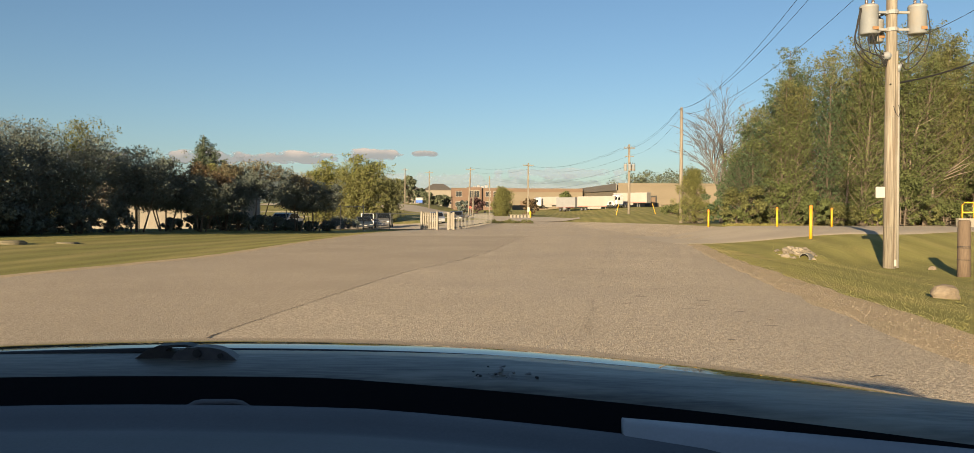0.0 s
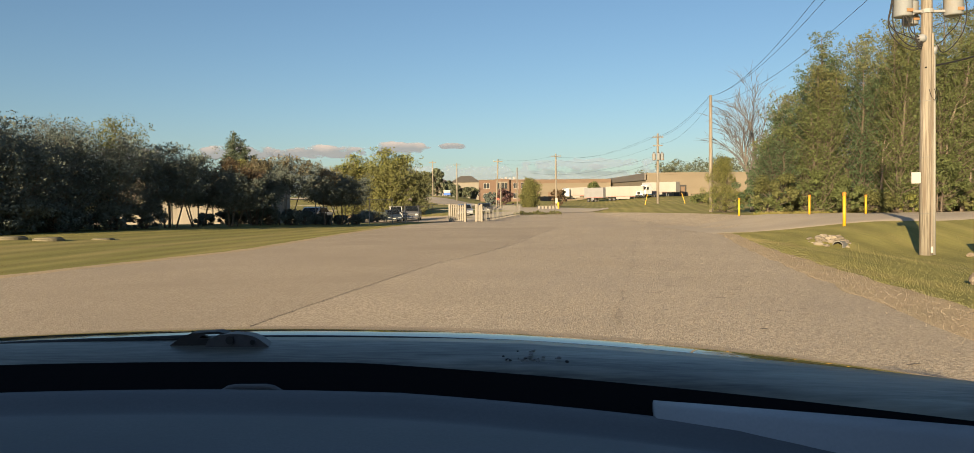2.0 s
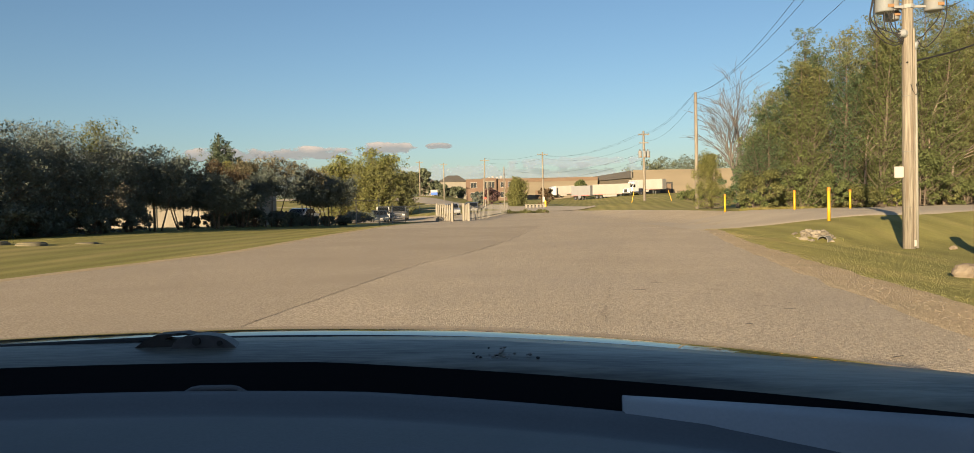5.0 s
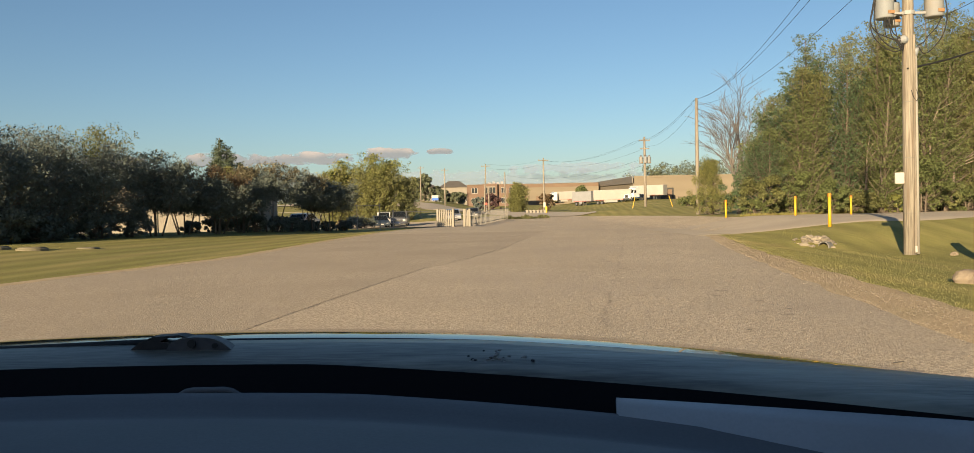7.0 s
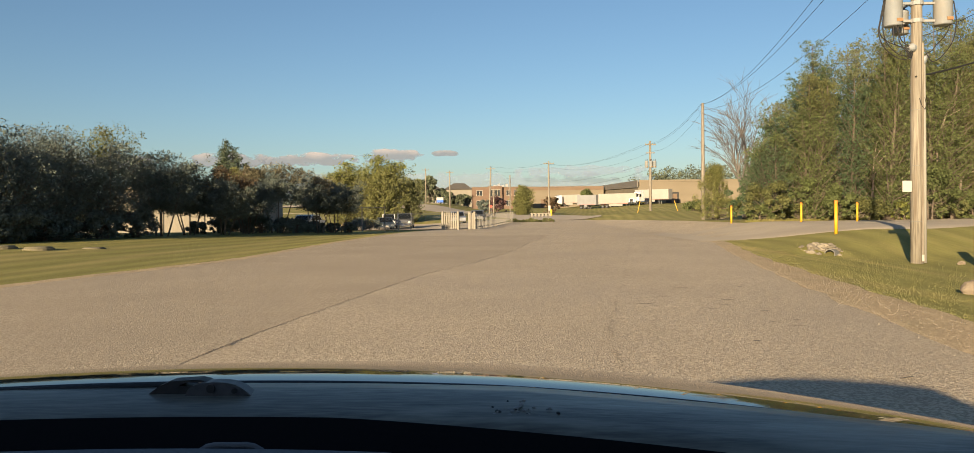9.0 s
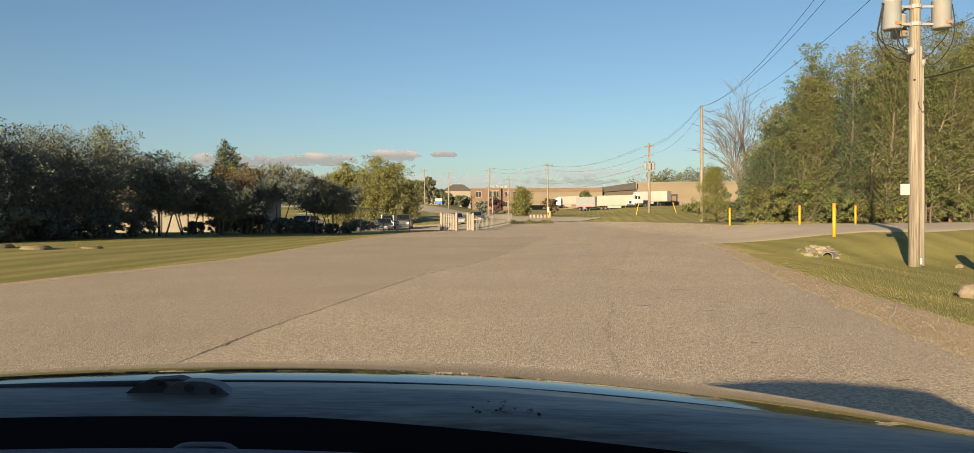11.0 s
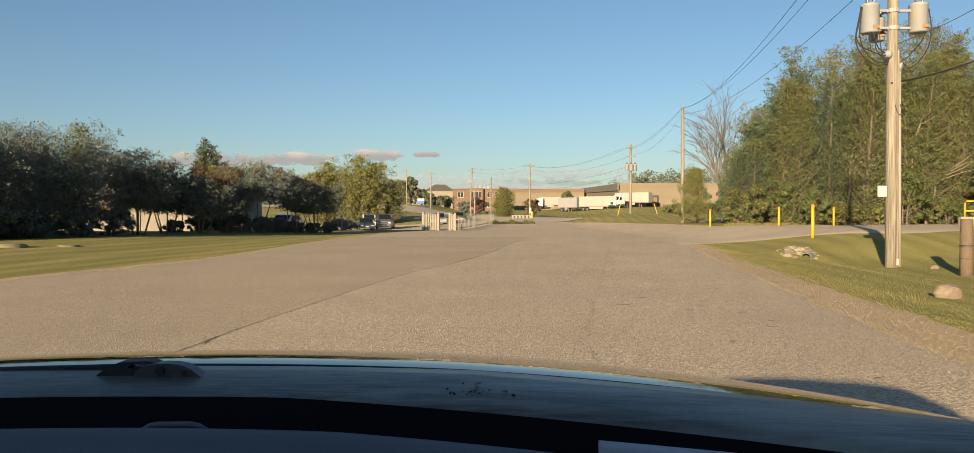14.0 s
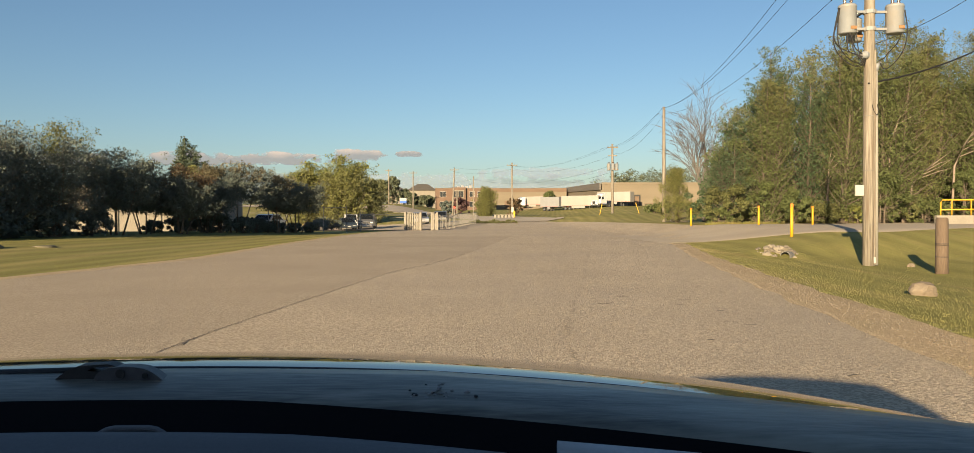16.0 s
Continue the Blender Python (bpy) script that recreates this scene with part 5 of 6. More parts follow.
# ---- fence, gates and parked vehicles on the left ----
def wire_mesh(p, q, z0, h, step):
    """Chain-link wires between two posts as crossed thin bars."""
    sh = Shape()
    p, q = Vector(p), Vector(q)
    ln = (q - p).length
    d = (q - p) / ln
    k = -h
    while k < ln:
        for s in (0, 1):
            a, b = (max(k, 0), min(k + h, ln))
            if b <= a:
                continue
            za, zb = (a - k, b - k)
            if s:
                za, zb = h - za, h - zb
            u, v = p + d * a, p + d * b
            w = 0.0028
            n = Vector((-d.y, d.x, 0)) * 0.003
            sh.add([(u.x + n.x, u.y + n.y, z0 + za - w), (v.x + n.x, v.y + n.y, z0 + zb - w), (v.x + n.x, v.y + n.y, z0 + zb + w), (u.x + n.x, u.y + n.y, z0 + za + w)], [(0, 1, 2, 3)])
        k += step
    return sh


def chain_fence(name, pts, h, label, mesh_step=0.12):
    f = thing(name, ground_at(*pts[0]), label, "fence", "chain-link fences")
    ox, oy, oz = f.location
    rel = [(x - ox, y - oy) for x, y in pts]
    for (x0, y0), (x1, y1) in zip(rel, rel[1:]):
        n = max(1, round(math.hypot(x1 - x0, y1 - y0) / 2.9))
        for k in range(n + 1):
            x, y = x0 + (x1 - x0) * k / n, y0 + (y1 - y0) * k / n
            part("post", Shape().lathe([(0.035, -0.2), (0.035, h + 0.05), (0.045, h + 0.07), (0.01, h + 0.12)], (x, y, 0), 8), M["steel"], f)
        part("top_rail", Shape().tube([(x0, y0, h), (x1, y1, h)], 0.022, 6), M["steel"], f)
        part("wire_mesh", wire_mesh((x0, y0, 0), (x1, y1, 0), 0.03, h - 0.05, mesh_step), M["steel"], f, "diagonal chain-link wire", kind="stuff")
    return f


chain_fence("chain_fence", [(-30.0, 37.0), (-20.2, 41.2), (-17.6, 46.8), (-11.2, 54.8), (-8.4, 58.5)], 1.55, "galvanised chain-link fence behind the tree row")
chain_fence("chain_fence", [(-8.4, 58.5), (-7.0, 63.5), (-4.65, 66.0)], 1.35, "galvanised chain-link fence along the parking lot", 0.2)


def rail_fence(pts, h):
    f = thing("rail_fence", ground_at(*pts[-1]), "pale pipe rail fence at the lot's far side", "fence")
    ox, oy, oz = f.location
    for (x0, y0), (x1, y1) in zip(pts, pts[1:]):
        n = max(1, round(math.hypot(x1 - x0, y1 - y0) / 3.5))
        for k in range(n):
            (xa, ya), (xb, yb) = [(x0 + (x1 - x0) * q / n, y0 + (y1 - y0) * q / n) for q in (k, k + 1)]
            za, zb = float(land(xa, ya)) - oz, float(land(xb, yb)) - oz
            part("post", Shape().tube([(xa - ox, ya - oy, za - 0.2), (xa - ox, ya - oy, za + h + 0.04)], 0.045, 8), M["whitegate"], f)
            for dz in (0.5, h):
                part("rail", Shape().tube([(xa - ox, ya - oy, za + dz), (xb - ox, yb - oy, zb + dz)], 0.035, 6), M["whitegate"], f)


def picket_gate(x, y, length, turn, h, label, gap=0.20):
    g = thing("picket_gate", ground_at(x, y), label, "gate", "cream picket gates", turn=turn)
    n = int(length / gap)
    for k in range(n + 1):
        part("picket", Shape().box((k * gap - 0.055, -0.03, 0.05), (k * gap + 0.055, 0.03, h * (1 - 0.02 * (k % 2))), 0.012), M["whitegate"], g)
    for z in (0.22, h - 0.22):
        part("rail", Shape().box((-0.08, 0.03, z - 0.05), (length + 0.08, 0.08, z + 0.05), 0.01), M["whitegate"], g)
    for k in (0, length):
        part("post", Shape().box((k - 0.09, -0.09, -0.2), (k + 0.09, 0.09, h + 0.1), 0.02), M["whitegate"], g)
    return g


rail_fence([(-38, 109), (-24, 109), (-10, 109), (-3.5, 107)], 1.2)
picket_gate(-4.55, 66.0, 1.45, radians(-24), 1.45, "cream picket gate leaf swung open beside the lot entrance", 0.17)
picket_gate(-2.33, 66.0, 0.45, 0.0, 1.42, "cream picket fence end at the lot entrance", 0.15)


def swag_fence():
    f = thing("picket_fence", ground_at(-1.85, 66.3), "pale tubular picket fence with a sagging top rail", "fence")
    n, ln = 34, 29.0
    d = Vector((3.9, ln, 0)).normalized()
    for k in range(n + 1):
        s = k / n
        h = 1.35 - 0.30 * math.sin(min(s * 2.2, 1) * math.pi) ** 2
        p = d * ln * s
        zz = float(land(-1.85 + p.x, 66.3 + p.y)) - f.location.z
        part("picket", Shape().box((p.x - 0.025, p.y - 0.025, zz), (p.x + 0.025, p.y + 0.025, zz + h), 0.0), M["fencepaint"], f)
    for dz in (1.33, 0.2):
        pts = []
        for k in range(25):
            s = k / 24
            p = d * ln * s
            zz = float(land(-1.85 + p.x, 66.3 + p.y)) - f.location.z
            pts.append((p.x, p.y, zz + dz - (0.30 * math.sin(min(s * 2.2, 1) * math.pi) ** 2 if dz > 1 else 0)))
        part("rail", Shape().tube(pts, 0.022, 6), M["fencepaint"], f)


swag_fence()


def vehicle(name, x, y, turn, paint, label, kind="car", group="parked vehicles"):
    v = thing(name, ground_at(x, y), label, kind, group, turn=turn)
    pickup = kind == "pickup"
    L, Wd = (5.6, 0.98) if pickup else (4.6, 0.9)
    if pickup:
        side = [(0, 0.42), (0, 0.95), (0.1, 1.08), (1.35, 1.16), (1.9, 1.20), (5.6, 1.20), (5.6, 0.5), (4.8, 0.42)]
        cab = [(1.45, 1.16), (2.15, 1.80), (2.4, 1.86), (3.7, 1.86), (3.95, 1.78), (4.0, 1.18)]
    else:
        side = [(0, 0.32), (0, 0.66), (0.12, 0.78), (1.1, 0.94), (3.9, 0.98), (4.5, 0.92), (4.6, 0.5), (4.5, 0.32)]
        cab = [(1.15, 0.92), (1.95, 1.40), (2.3, 1.47), (3.3, 1.45), (4.1, 0.98)]
        if kind == "van":
            cab = [(0.9, 0.92), (1.6, 1.68), (1.9, 1.76), (4.2, 1.74), (4.5, 0.98)]
    part("body", Shape().prism(side, "x", -Wd, Wd), paint, v)
    part("cabin", Shape().prism(cab, "x", -Wd * 0.9, Wd * 0.9), paint, v)
    ws = Shape()
    (a0, b0), (a1, b1) = cab[0], cab[1]
    ws.add([(-Wd * 0.8, a0 + 0.03, b0 + 0.06), (Wd * 0.8, a0 + 0.03, b0 + 0.06), (Wd * 0.72, a1 - 0.06, b1 - 0.02), (-Wd * 0.72, a1 - 0.06, b1 - 0.02),
            (-Wd * 0.8, a0 - 0.01, b0 + 0.09), (Wd * 0.8, a0 - 0.01, b0 + 0.09), (Wd * 0.72, a1 - 0.09, b1 + 0.0), (-Wd * 0.72, a1 - 0.09, b1 + 0.0)],
           [(4, 5, 6, 7), (0, 1, 5, 4), (1, 2, 6, 5), (2, 3, 7, 6), (3, 0, 4, 7), (3, 2, 1, 0)])
    part("windscreen", ws, M["car_glass"], v, "dark reflecting windscreen")
    for s in (-1, 1):
        lo, hi = cab[0][1] + 0.06, max(c[1] for c in cab) - 0.1
        q = [(cab[0][0] + 0.35, lo), (cab[1][0] + 0.1, hi), (cab[-2][0] - 0.1, hi), (cab[-1][0] - 0.15, lo)]
        part("side_window", Shape().prism(q, "x", s * Wd * 0.89, s * Wd * 0.91), M["car_glass"], v, "dark side window")
        part("headlight", Shape().box((s * Wd * 0.72 - 0.2, -0.03, side[1][1] - 0.2), (s * Wd * 0.72 + 0.2, 0.08, side[1][1] - 0.04), 0.03), M["lamp_lens"], v, "clear headlight")
        part("mirror", Shape().box((s * (Wd + 0.1) - 0.09, cab[0][0] + 0.3, lo + 0.05), (s * (Wd + 0.1) + 0.09, cab[0][0] + 0.42, lo + 0.25), 0.03), M["black"], v)
        for yy in (0.95, L - 1.05):
            r = 0.38 if pickup else 0.32
            w = part("wheel", Shape().tube([(s * (Wd - 0.18), yy, r), (s * (Wd - 0.16), yy, r), (s * (Wd + 0.0), yy, r), (s * (Wd + 0.02), yy, r)], [r * 0.85, r, r, r * 0.85], 18), M["tyre"], v, "black tyre")
            part("rim", Shape().tube([(s * (Wd + 0.0), yy, r), (s * (Wd + 0.03), yy, r)], r * 0.6, 14), M["rim"], w)
    part("grille", Shape().box((-Wd * 0.5, -0.04, side[1][1] - 0.32), (Wd * 0.5, 0.05, side[1][1] - 0.05), 0.02), M["chrome" if pickup else "black"], v, "chrome grille" if pickup else "black grille")
    part("bumper", Shape().box((-Wd, -0.12, 0.38), (Wd, 0.1, 0.58), 0.04), M["chrome"] if pickup else paint, v)
    part("plate", Shape().box((-0.16, -0.135, 0.42), (0.16, -0.115, 0.54)), M["white"], v, "blank pale number plate")
    return v


vehicle("pickup_truck", -11.0, 92, radians(3), M["car_dark"], "charcoal pickup truck parked in the lot", "pickup")
vehicle("car", -12.4, 88, radians(14), M["car_black"], "black saloon car parked behind the fence")
vehicle("van", -13.7, 99, radians(9), M["car_white"], "white van parked in the lot", "van")
vehicle("car", -4.5, 92, radians(6), M["car_silver"], "silver car parked inside the lot entrance")
vehicle("car", -2.6, 99, radians(-4), M["car_dark"], "dark car parked inside the lot entrance")
vehicle("car", -21.8, 66, radians(20), M["car_black"], "dark car half hidden behind hedges")
vehicle("car", -26.5, 74, radians(15), M["car_silver"], "silver car half hidden behind hedges")
vehicle("car", -17.6, 68, radians(-10), M["car_silver"], "grey car half hidden behind hedges")


# ---- low pale building behind the tree row ----
def wall_with_windows(parent, x0, x1, y, z0, z1, wins, wall, depth=0.3, sill=True):
    """A facade facing -y with openings cut through and panes set back. wins: x0, z0, x1, z1."""
    xs = sorted({x0, x1, *[w[0] for w in wins], *[w[2] for w in wins]})
    zs = sorted({z0, z1, *[w[1] for w in wins], *[w[3] for w in wins]})
    nx, nz = len(xs), len(zs)
    vs = [(x, yy, z) for yy in (y, y + depth) for z in zs for x in xs]
    full = {(i, k): not any(w[0] <= xs[i] and xs[i + 1] <= w[2] and w[1] <= zs[k] and zs[k + 1] <= w[3] for w in wins) for i in range(nx - 1) for k in range(nz - 1)}
    fs, m = [], nx * nz
    for (i, k), solid in full.items():
        if not solid:
            continue
        a, b, c, d = k * nx + i, k * nx + i + 1, (k + 1) * nx + i + 1, (k + 1) * nx + i
        fs += [(a, b, c, d), (d + m, c + m, b + m, a + m)]
        for (p, q), near in (((a, b), (i, k - 1)), ((b, c), (i + 1, k)), ((c, d), (i, k + 1)), ((d, a), (i - 1, k))):
            if not full.get(near, False):
                fs.append((q, p, p + m, q + m))
    sh = Shape().add(vs, fs)
    part("wall", sh, wall, parent)
    for wx0, wz0, wx1, wz1 in wins:
        win = part("window", Shape().box((wx0, y + 0.12, wz0), (wx1, y + 0.16, wz1)), M["glass"], parent, "dark reflecting window pane")
        fr = Shape()
        for bx in ((wx0, wz0, wx0 + 0.08, wz1), (wx1 - 0.08, wz0, wx1, wz1), (wx0 + 0.08, wz0, wx1 - 0.08, wz0 + 0.08), (wx0 + 0.08, wz1 - 0.08, wx1 - 0.08, wz1), ((wx0 + wx1) / 2 - 0.03, wz0 + 0.08, (wx0 + wx1) / 2 + 0.03, wz1 - 0.08)):
            fr.box((bx[0], y + 0.06, bx[1]), (bx[2], y + 0.11, bx[3]))
        part("window_frame", fr, M["white"], win)


def low_building():
    b = thing("low_building", ground_at(-31, 62), "low cream factory building behind the trees", "building")
    wall_with_windows(b, 0, 12.4, 0, -0.5, 3.5, [(10.6, 1.4, 11.6, 2.5)], M["house"])
    part("roof", Shape().box((-0.3, -0.3, 3.5), (12.7, 6, 3.75), 0.02), M["fascia"], b)
    part("wall", Shape().box((12.1, 0.3, -0.5), (12.4, 5.6, 3.5)), M["house"], b)
    part("wall", Shape().box((0, 0.3, -0.5), (0.3, 5.6, 3.5)), M["house"], b)


low_building()


# ---- far buildings ----
def brick_building():
    z = float(land(-4, 262))
    b = thing("brick_building", (-8.2, 262, z), "two-storey red brick office building with flat roof", "building")
    wall_with_windows(b, 0, 5.4, 0, -0.8, 6.7, [(1.5, zz, 3.6, zz + 1.9) for zz in (0.6, 4.0)], M["brick"])
    part("entrance_wall", Shape().box((5.4, -1.2, -0.8), (10.2, 6, 7.2), 0.02), M["brick"], b)
    for zz in (0.5, 3.9):
        win = part("window", Shape().box((6.0, -1.28, zz), (9.5, -1.204, zz + 2.0)), M["glass"], b, "wide dark window band")
        for k in range(5):
            part("mullion", Shape().box((6.0 + 0.86 * k - 0.06, -1.34, zz), (6.0 + 0.86 * k + 0.06, -1.285, zz + 2.0)), M["whitegate"], win)
        part("lintel", Shape().box((5.9, -1.36, zz + 2.0), (9.6, -1.205, zz + 2.35)), M["house"], win)
        part("sill", Shape().box((5.9, -1.40, zz - 0.18), (9.6, -1.205, zz - 0.003)), M["house"], win)
    wall_with_windows(b, 10.2, 19, 0, -0.8, 6.7, [(11.5 + 2.6 * k, zz, 13.2 + 2.6 * k, zz + 1.9) for k in range(3) for zz in (0.6, 4.0)], M["brick"])
    part("parapet", Shape().box((-0.15, -0.12, 6.7), (5.4, 0.3, 7.0), 0.02), M["redband"], b)
    part("parapet", Shape().box((10.2, -0.12, 6.7), (19.1, 0.3, 7.0), 0.02), M["redband"], b)
    part("roof", Shape().box((0, 0.3, 6.3), (19, 18, 6.6)), M["fascia"], b)
    part("side_wall", Shape().box((0, 0.3, -0.8), (0.3, 18, 6.7)), M["brick"], b)
    for k in range(4):
        part("roof_unit", Shape().box((7.2 + 1.4 * k, 7, 6.6), (8.2 + 1.4 * k, 9, 7.9 + 0.3 * (k % 2)), 0.05), M["greymetal"], b, "grey rooftop unit")


def warehouse():
    z = float(land(20, 300))
    w = thing("warehouse", (7.2, 300, z), "long tan block warehouse with a flat roof", "building")
    part("wall", Shape().box((0, 0, -1), (34, 0.4, 6.6)), M["tan"], w)
    part("band", Shape().box((-0.1, -0.12, 6.6), (34, 0.4, 8.0), 0.03), M["redband"], w, "rusty brown roof band")
    part("roof", Shape().box((0, 0.4, 7.2), (34, 40, 7.5)), M["fascia"], w)
    for k in range(3):
        part("loading_door", Shape().box((4 + 6 * k, -0.06, 0), (7 + 6 * k, -0.004, 3.2), 0.02), M["redband"], w, "faded loading door")


def front_block():
    z = float(land(44, 232))
    b = thing("dock_building", (42.5, 232, z - 0.4), "tan block loading-dock building with dark fascia", "building")
    part("wall", Shape().box((0, 0, -3), (56, 0.4, 6.8)), M["tan"], b)
    part("cap", Shape().box((-0.1, -0.1, 6.8), (56, 0.5, 7.4), 0.03), M["tan"], b, "pale wall cap")
    part("roof", Shape().box((0, 0.5, 6.6), (56, 90, 6.9)), M["fascia"], b)
    part("side_wall", Shape().prism([(0, -3), (0, 5.2), (120, 7.6), (120, -3)], "x", -0.35, 0), M["tan"], b)
    part("fascia", Shape().prism([(-0.2, 5.2), (-0.2, 7.3), (120, 9.3), (120, 7.6)], "x", -0.75, -0.351), M["fascia"], b, "dark sloping metal fascia")
    dock = part("loading_dock", Shape().box((7.9, -0.14, -0.2), (11.6, -0.004, 3.7), 0.02), M["black"], b, "dark loading dock surround")
    for k in range(2):
        part("dock_door", Shape().box((8.2 + 1.7 * k, -0.2, -0.1), (9.4 + 1.7 * k, -0.144, 3.2)), M["redband" if k else "black"], dock, "loading dock door")
    part("dock_light", Shape().box((9.45, -0.35, 0.6), (9.75, -0.144, 2.9), 0.02), M["redband"], dock)
    for dz in (0.1, 1.0):
        part("handrail", Shape().tube([(12.5, -1, dz), (27, -1, dz + 0.5)], 0.05, 6), M["redband"], b, "rusty ramp handrail")


brick_building()
warehouse()
front_block()


def trailer(x, y, turn, paint, label, length=14.0, legs=True):
    t = thing("semi_trailer", ground_at(x, y), label, "trailer", "parked trailers", turn=turn)
    part("box", Shape().box((0, -1.28, 1.15), (length, 1.28, 4.05), 0.04), paint, t)
    part("chassis", Shape().box((0.3, -0.5, 0.95), (length - 0.2, 0.5, 1.14), 0.02), M["black"], t)
    part("skirt", Shape().box((3.4, -1.25, 0.55), (length - 4.2, -1.2, 1.14), 0.01), paint, t)
    for k in (1.4, 2.7):
        for s in (-1.05, 1.05):
            w = part("wheel", Shape().tube([(k, s - 0.18, 0.5), (k, s + 0.18, 0.5)], 0.5, 16), M["tyre"], t)
            part("hub", Shape().tube([(k, s - 0.2, 0.5), (k, s + 0.2, 0.5)], 0.24, 12), M["rim"], w)
    for s in (-0.7, 0.7):
        part("landing_leg", Shape().box((length - 3.2, s - 0.07, 0.0), (length - 3.05, s + 0.07, 1.0)), M["steel"], t)
    part("stripe", Shape().box((0.2, -1.292, 1.2), (length - 0.2, -1.284, 1.26)), M["red"], t, "thin red reflective stripe")
    return t


def tractor(x, y, turn, label):
    """A conventional highway tractor: bonnet, cab and sleeper on a dark frame."""
    t = thing("truck_tractor", ground_at(x, y), label, "truck", turn=turn)
    part("cab", Shape().prism([(-0.9, 1.0), (-0.9, 3.75), (-0.2, 3.9), (0.7, 3.55), (1.35, 3.0), (1.75, 2.15), (1.75, 1.0)], "y", -1.12, 1.12), M["car_white"], t)
    hood = part("hood", Shape().prism([(1.754, 1.15), (1.754, 2.05), (3.1, 1.8), (3.35, 1.6), (3.4, 0.75), (2.5, 0.75)], "y", -0.8, 0.8), M["car_white"], t)
    part("grille", Shape().box((3.38, -0.5, 0.85), (3.45, 0.5, 1.6), 0.03), M["black"], hood, "dark grille")
    part("windscreen", Shape().prism([(1.40, 2.98), (1.47, 2.96), (1.80, 2.20), (1.74, 2.18)], "y", -1.0, 1.0), M["car_glass"], t, "dark windscreen")
    for s in (-1, 1):
        part("side_window", Shape().prism([(0.5, 2.2), (0.5, 2.9), (1.15, 2.9), (1.5, 2.2)], "y", s * 1.115, s * 1.14), M["car_glass"], t, "dark side window")
        part("fender", Shape().prism([(2.0, 0.7), (2.1, 1.15), (2.5, 1.3), (2.95, 1.25), (3.25, 0.9), (3.3, 0.6), (3.1, 0.6), (2.9, 0.95), (2.4, 0.95), (2.2, 0.7)], "y", s * 0.8, s * 1.18), M["car_white"], t)
        part("headlight", Shape().box((3.2, s * 0.98 - 0.15, 0.95), (3.34, s * 0.98 + 0.15, 1.15), 0.02), M["lamp_lens"], t, "clear headlight")
        part("mirror", Shape().box((1.45, s * 1.32 - 0.1, 2.2), (1.55, s * 1.32 + 0.1, 2.9), 0.03), M["black"], t)
        part("fuel_tank", Shape().tube([(-0.8, s * 0.95, 0.75), (1.2, s * 0.95, 0.75)], 0.3, 12), M["chrome"], t)
        for k in (-3.3, -2.0, 2.65):
            w = part("wheel", Shape().tube([(k, s * 0.95 - 0.18, 0.5), (k, s * 0.95 + 0.18, 0.5)], 0.5, 16), M["tyre"], t)
            part("hub", Shape().tube([(k, s * 0.95 - 0.2, 0.5), (k, s * 0.95 + 0.2, 0.5)], 0.24, 12), M["rim"], w)
    part("chassis", Shape().box((-4.0, -0.5, 0.6), (3.2, 0.5, 1.0), 0.02), M["black"], t)
    part("bumper", Shape().box((3.3, -1.15, 0.35), (3.5, 1.15, 0.72), 0.04), M["chrome"], t)


trailer(29.6, 221.5, radians(-40), M["trailerwhite"], "long white box trailer parked on the yard", 12.0)
tractor(39.2, 214.5, radians(222), "white truck tractor standing by a trailer")
trailer(40.6, 226, radians(-38), M["trailerwhite"], "white box trailer backed to the dock", 10.5)
trailer(24.2, 227, radians(-42), M["greymetal"], "grey curtain-sided trailer parked on the yard", 6.6)
trailer(22.6, 276, radians(-50), M["trailerwhite"], "white box trailer far on the yard", 11.5)
tractor(21.6, 272, radians(205), "white truck tractor far on the yard")


def house(x, y, w, d, h, turn, label):
    b = thing("house", ground_at(x, y), label, "house", turn=turn)
    wall_with_windows(b, 0, w, 0, -1, h, [(w * k - 0.7, 1.0, w * k + 0.7, 2.4) for k in (0.25, 0.5, 0.75)], M["house"])
    part("wall", Shape().box((0, 0.3, -1), (w, d, h)), M["house"], b)
    o = 0.6
    vs = [(-o, -o, h), (w + o, -o, h), (w + o, d + o, h), (-o, d + o, h), (w * 0.3, d / 2, h + w * 0.24), (w * 0.7, d / 2, h + w * 0.24)]
    vs += [(p[0], p[1], p[2] - 0.15) for p in vs[:4]]
    part("roof", Shape().add(vs, [(0, 1, 5, 4), (1, 2, 5), (2, 3, 4, 5), (3, 0, 4), (6, 7, 1, 0), (7, 8, 2, 1), (8, 9, 3, 2), (9, 6, 0, 3), (9, 8, 7, 6)]), M["roof"], b, "dark hipped shingle roof")


house(-23.2, 355, 12, 10, 7.2, 0.0, "large pale house with a dark hipped roof")
house(-32.5, 362, 7, 8, 7.5, radians(12), "pale narrow house with dark hipped roof")
house(-14.6, 345, 5, 5, 3.0, 0.0, "small pale outbuilding with dark roof")


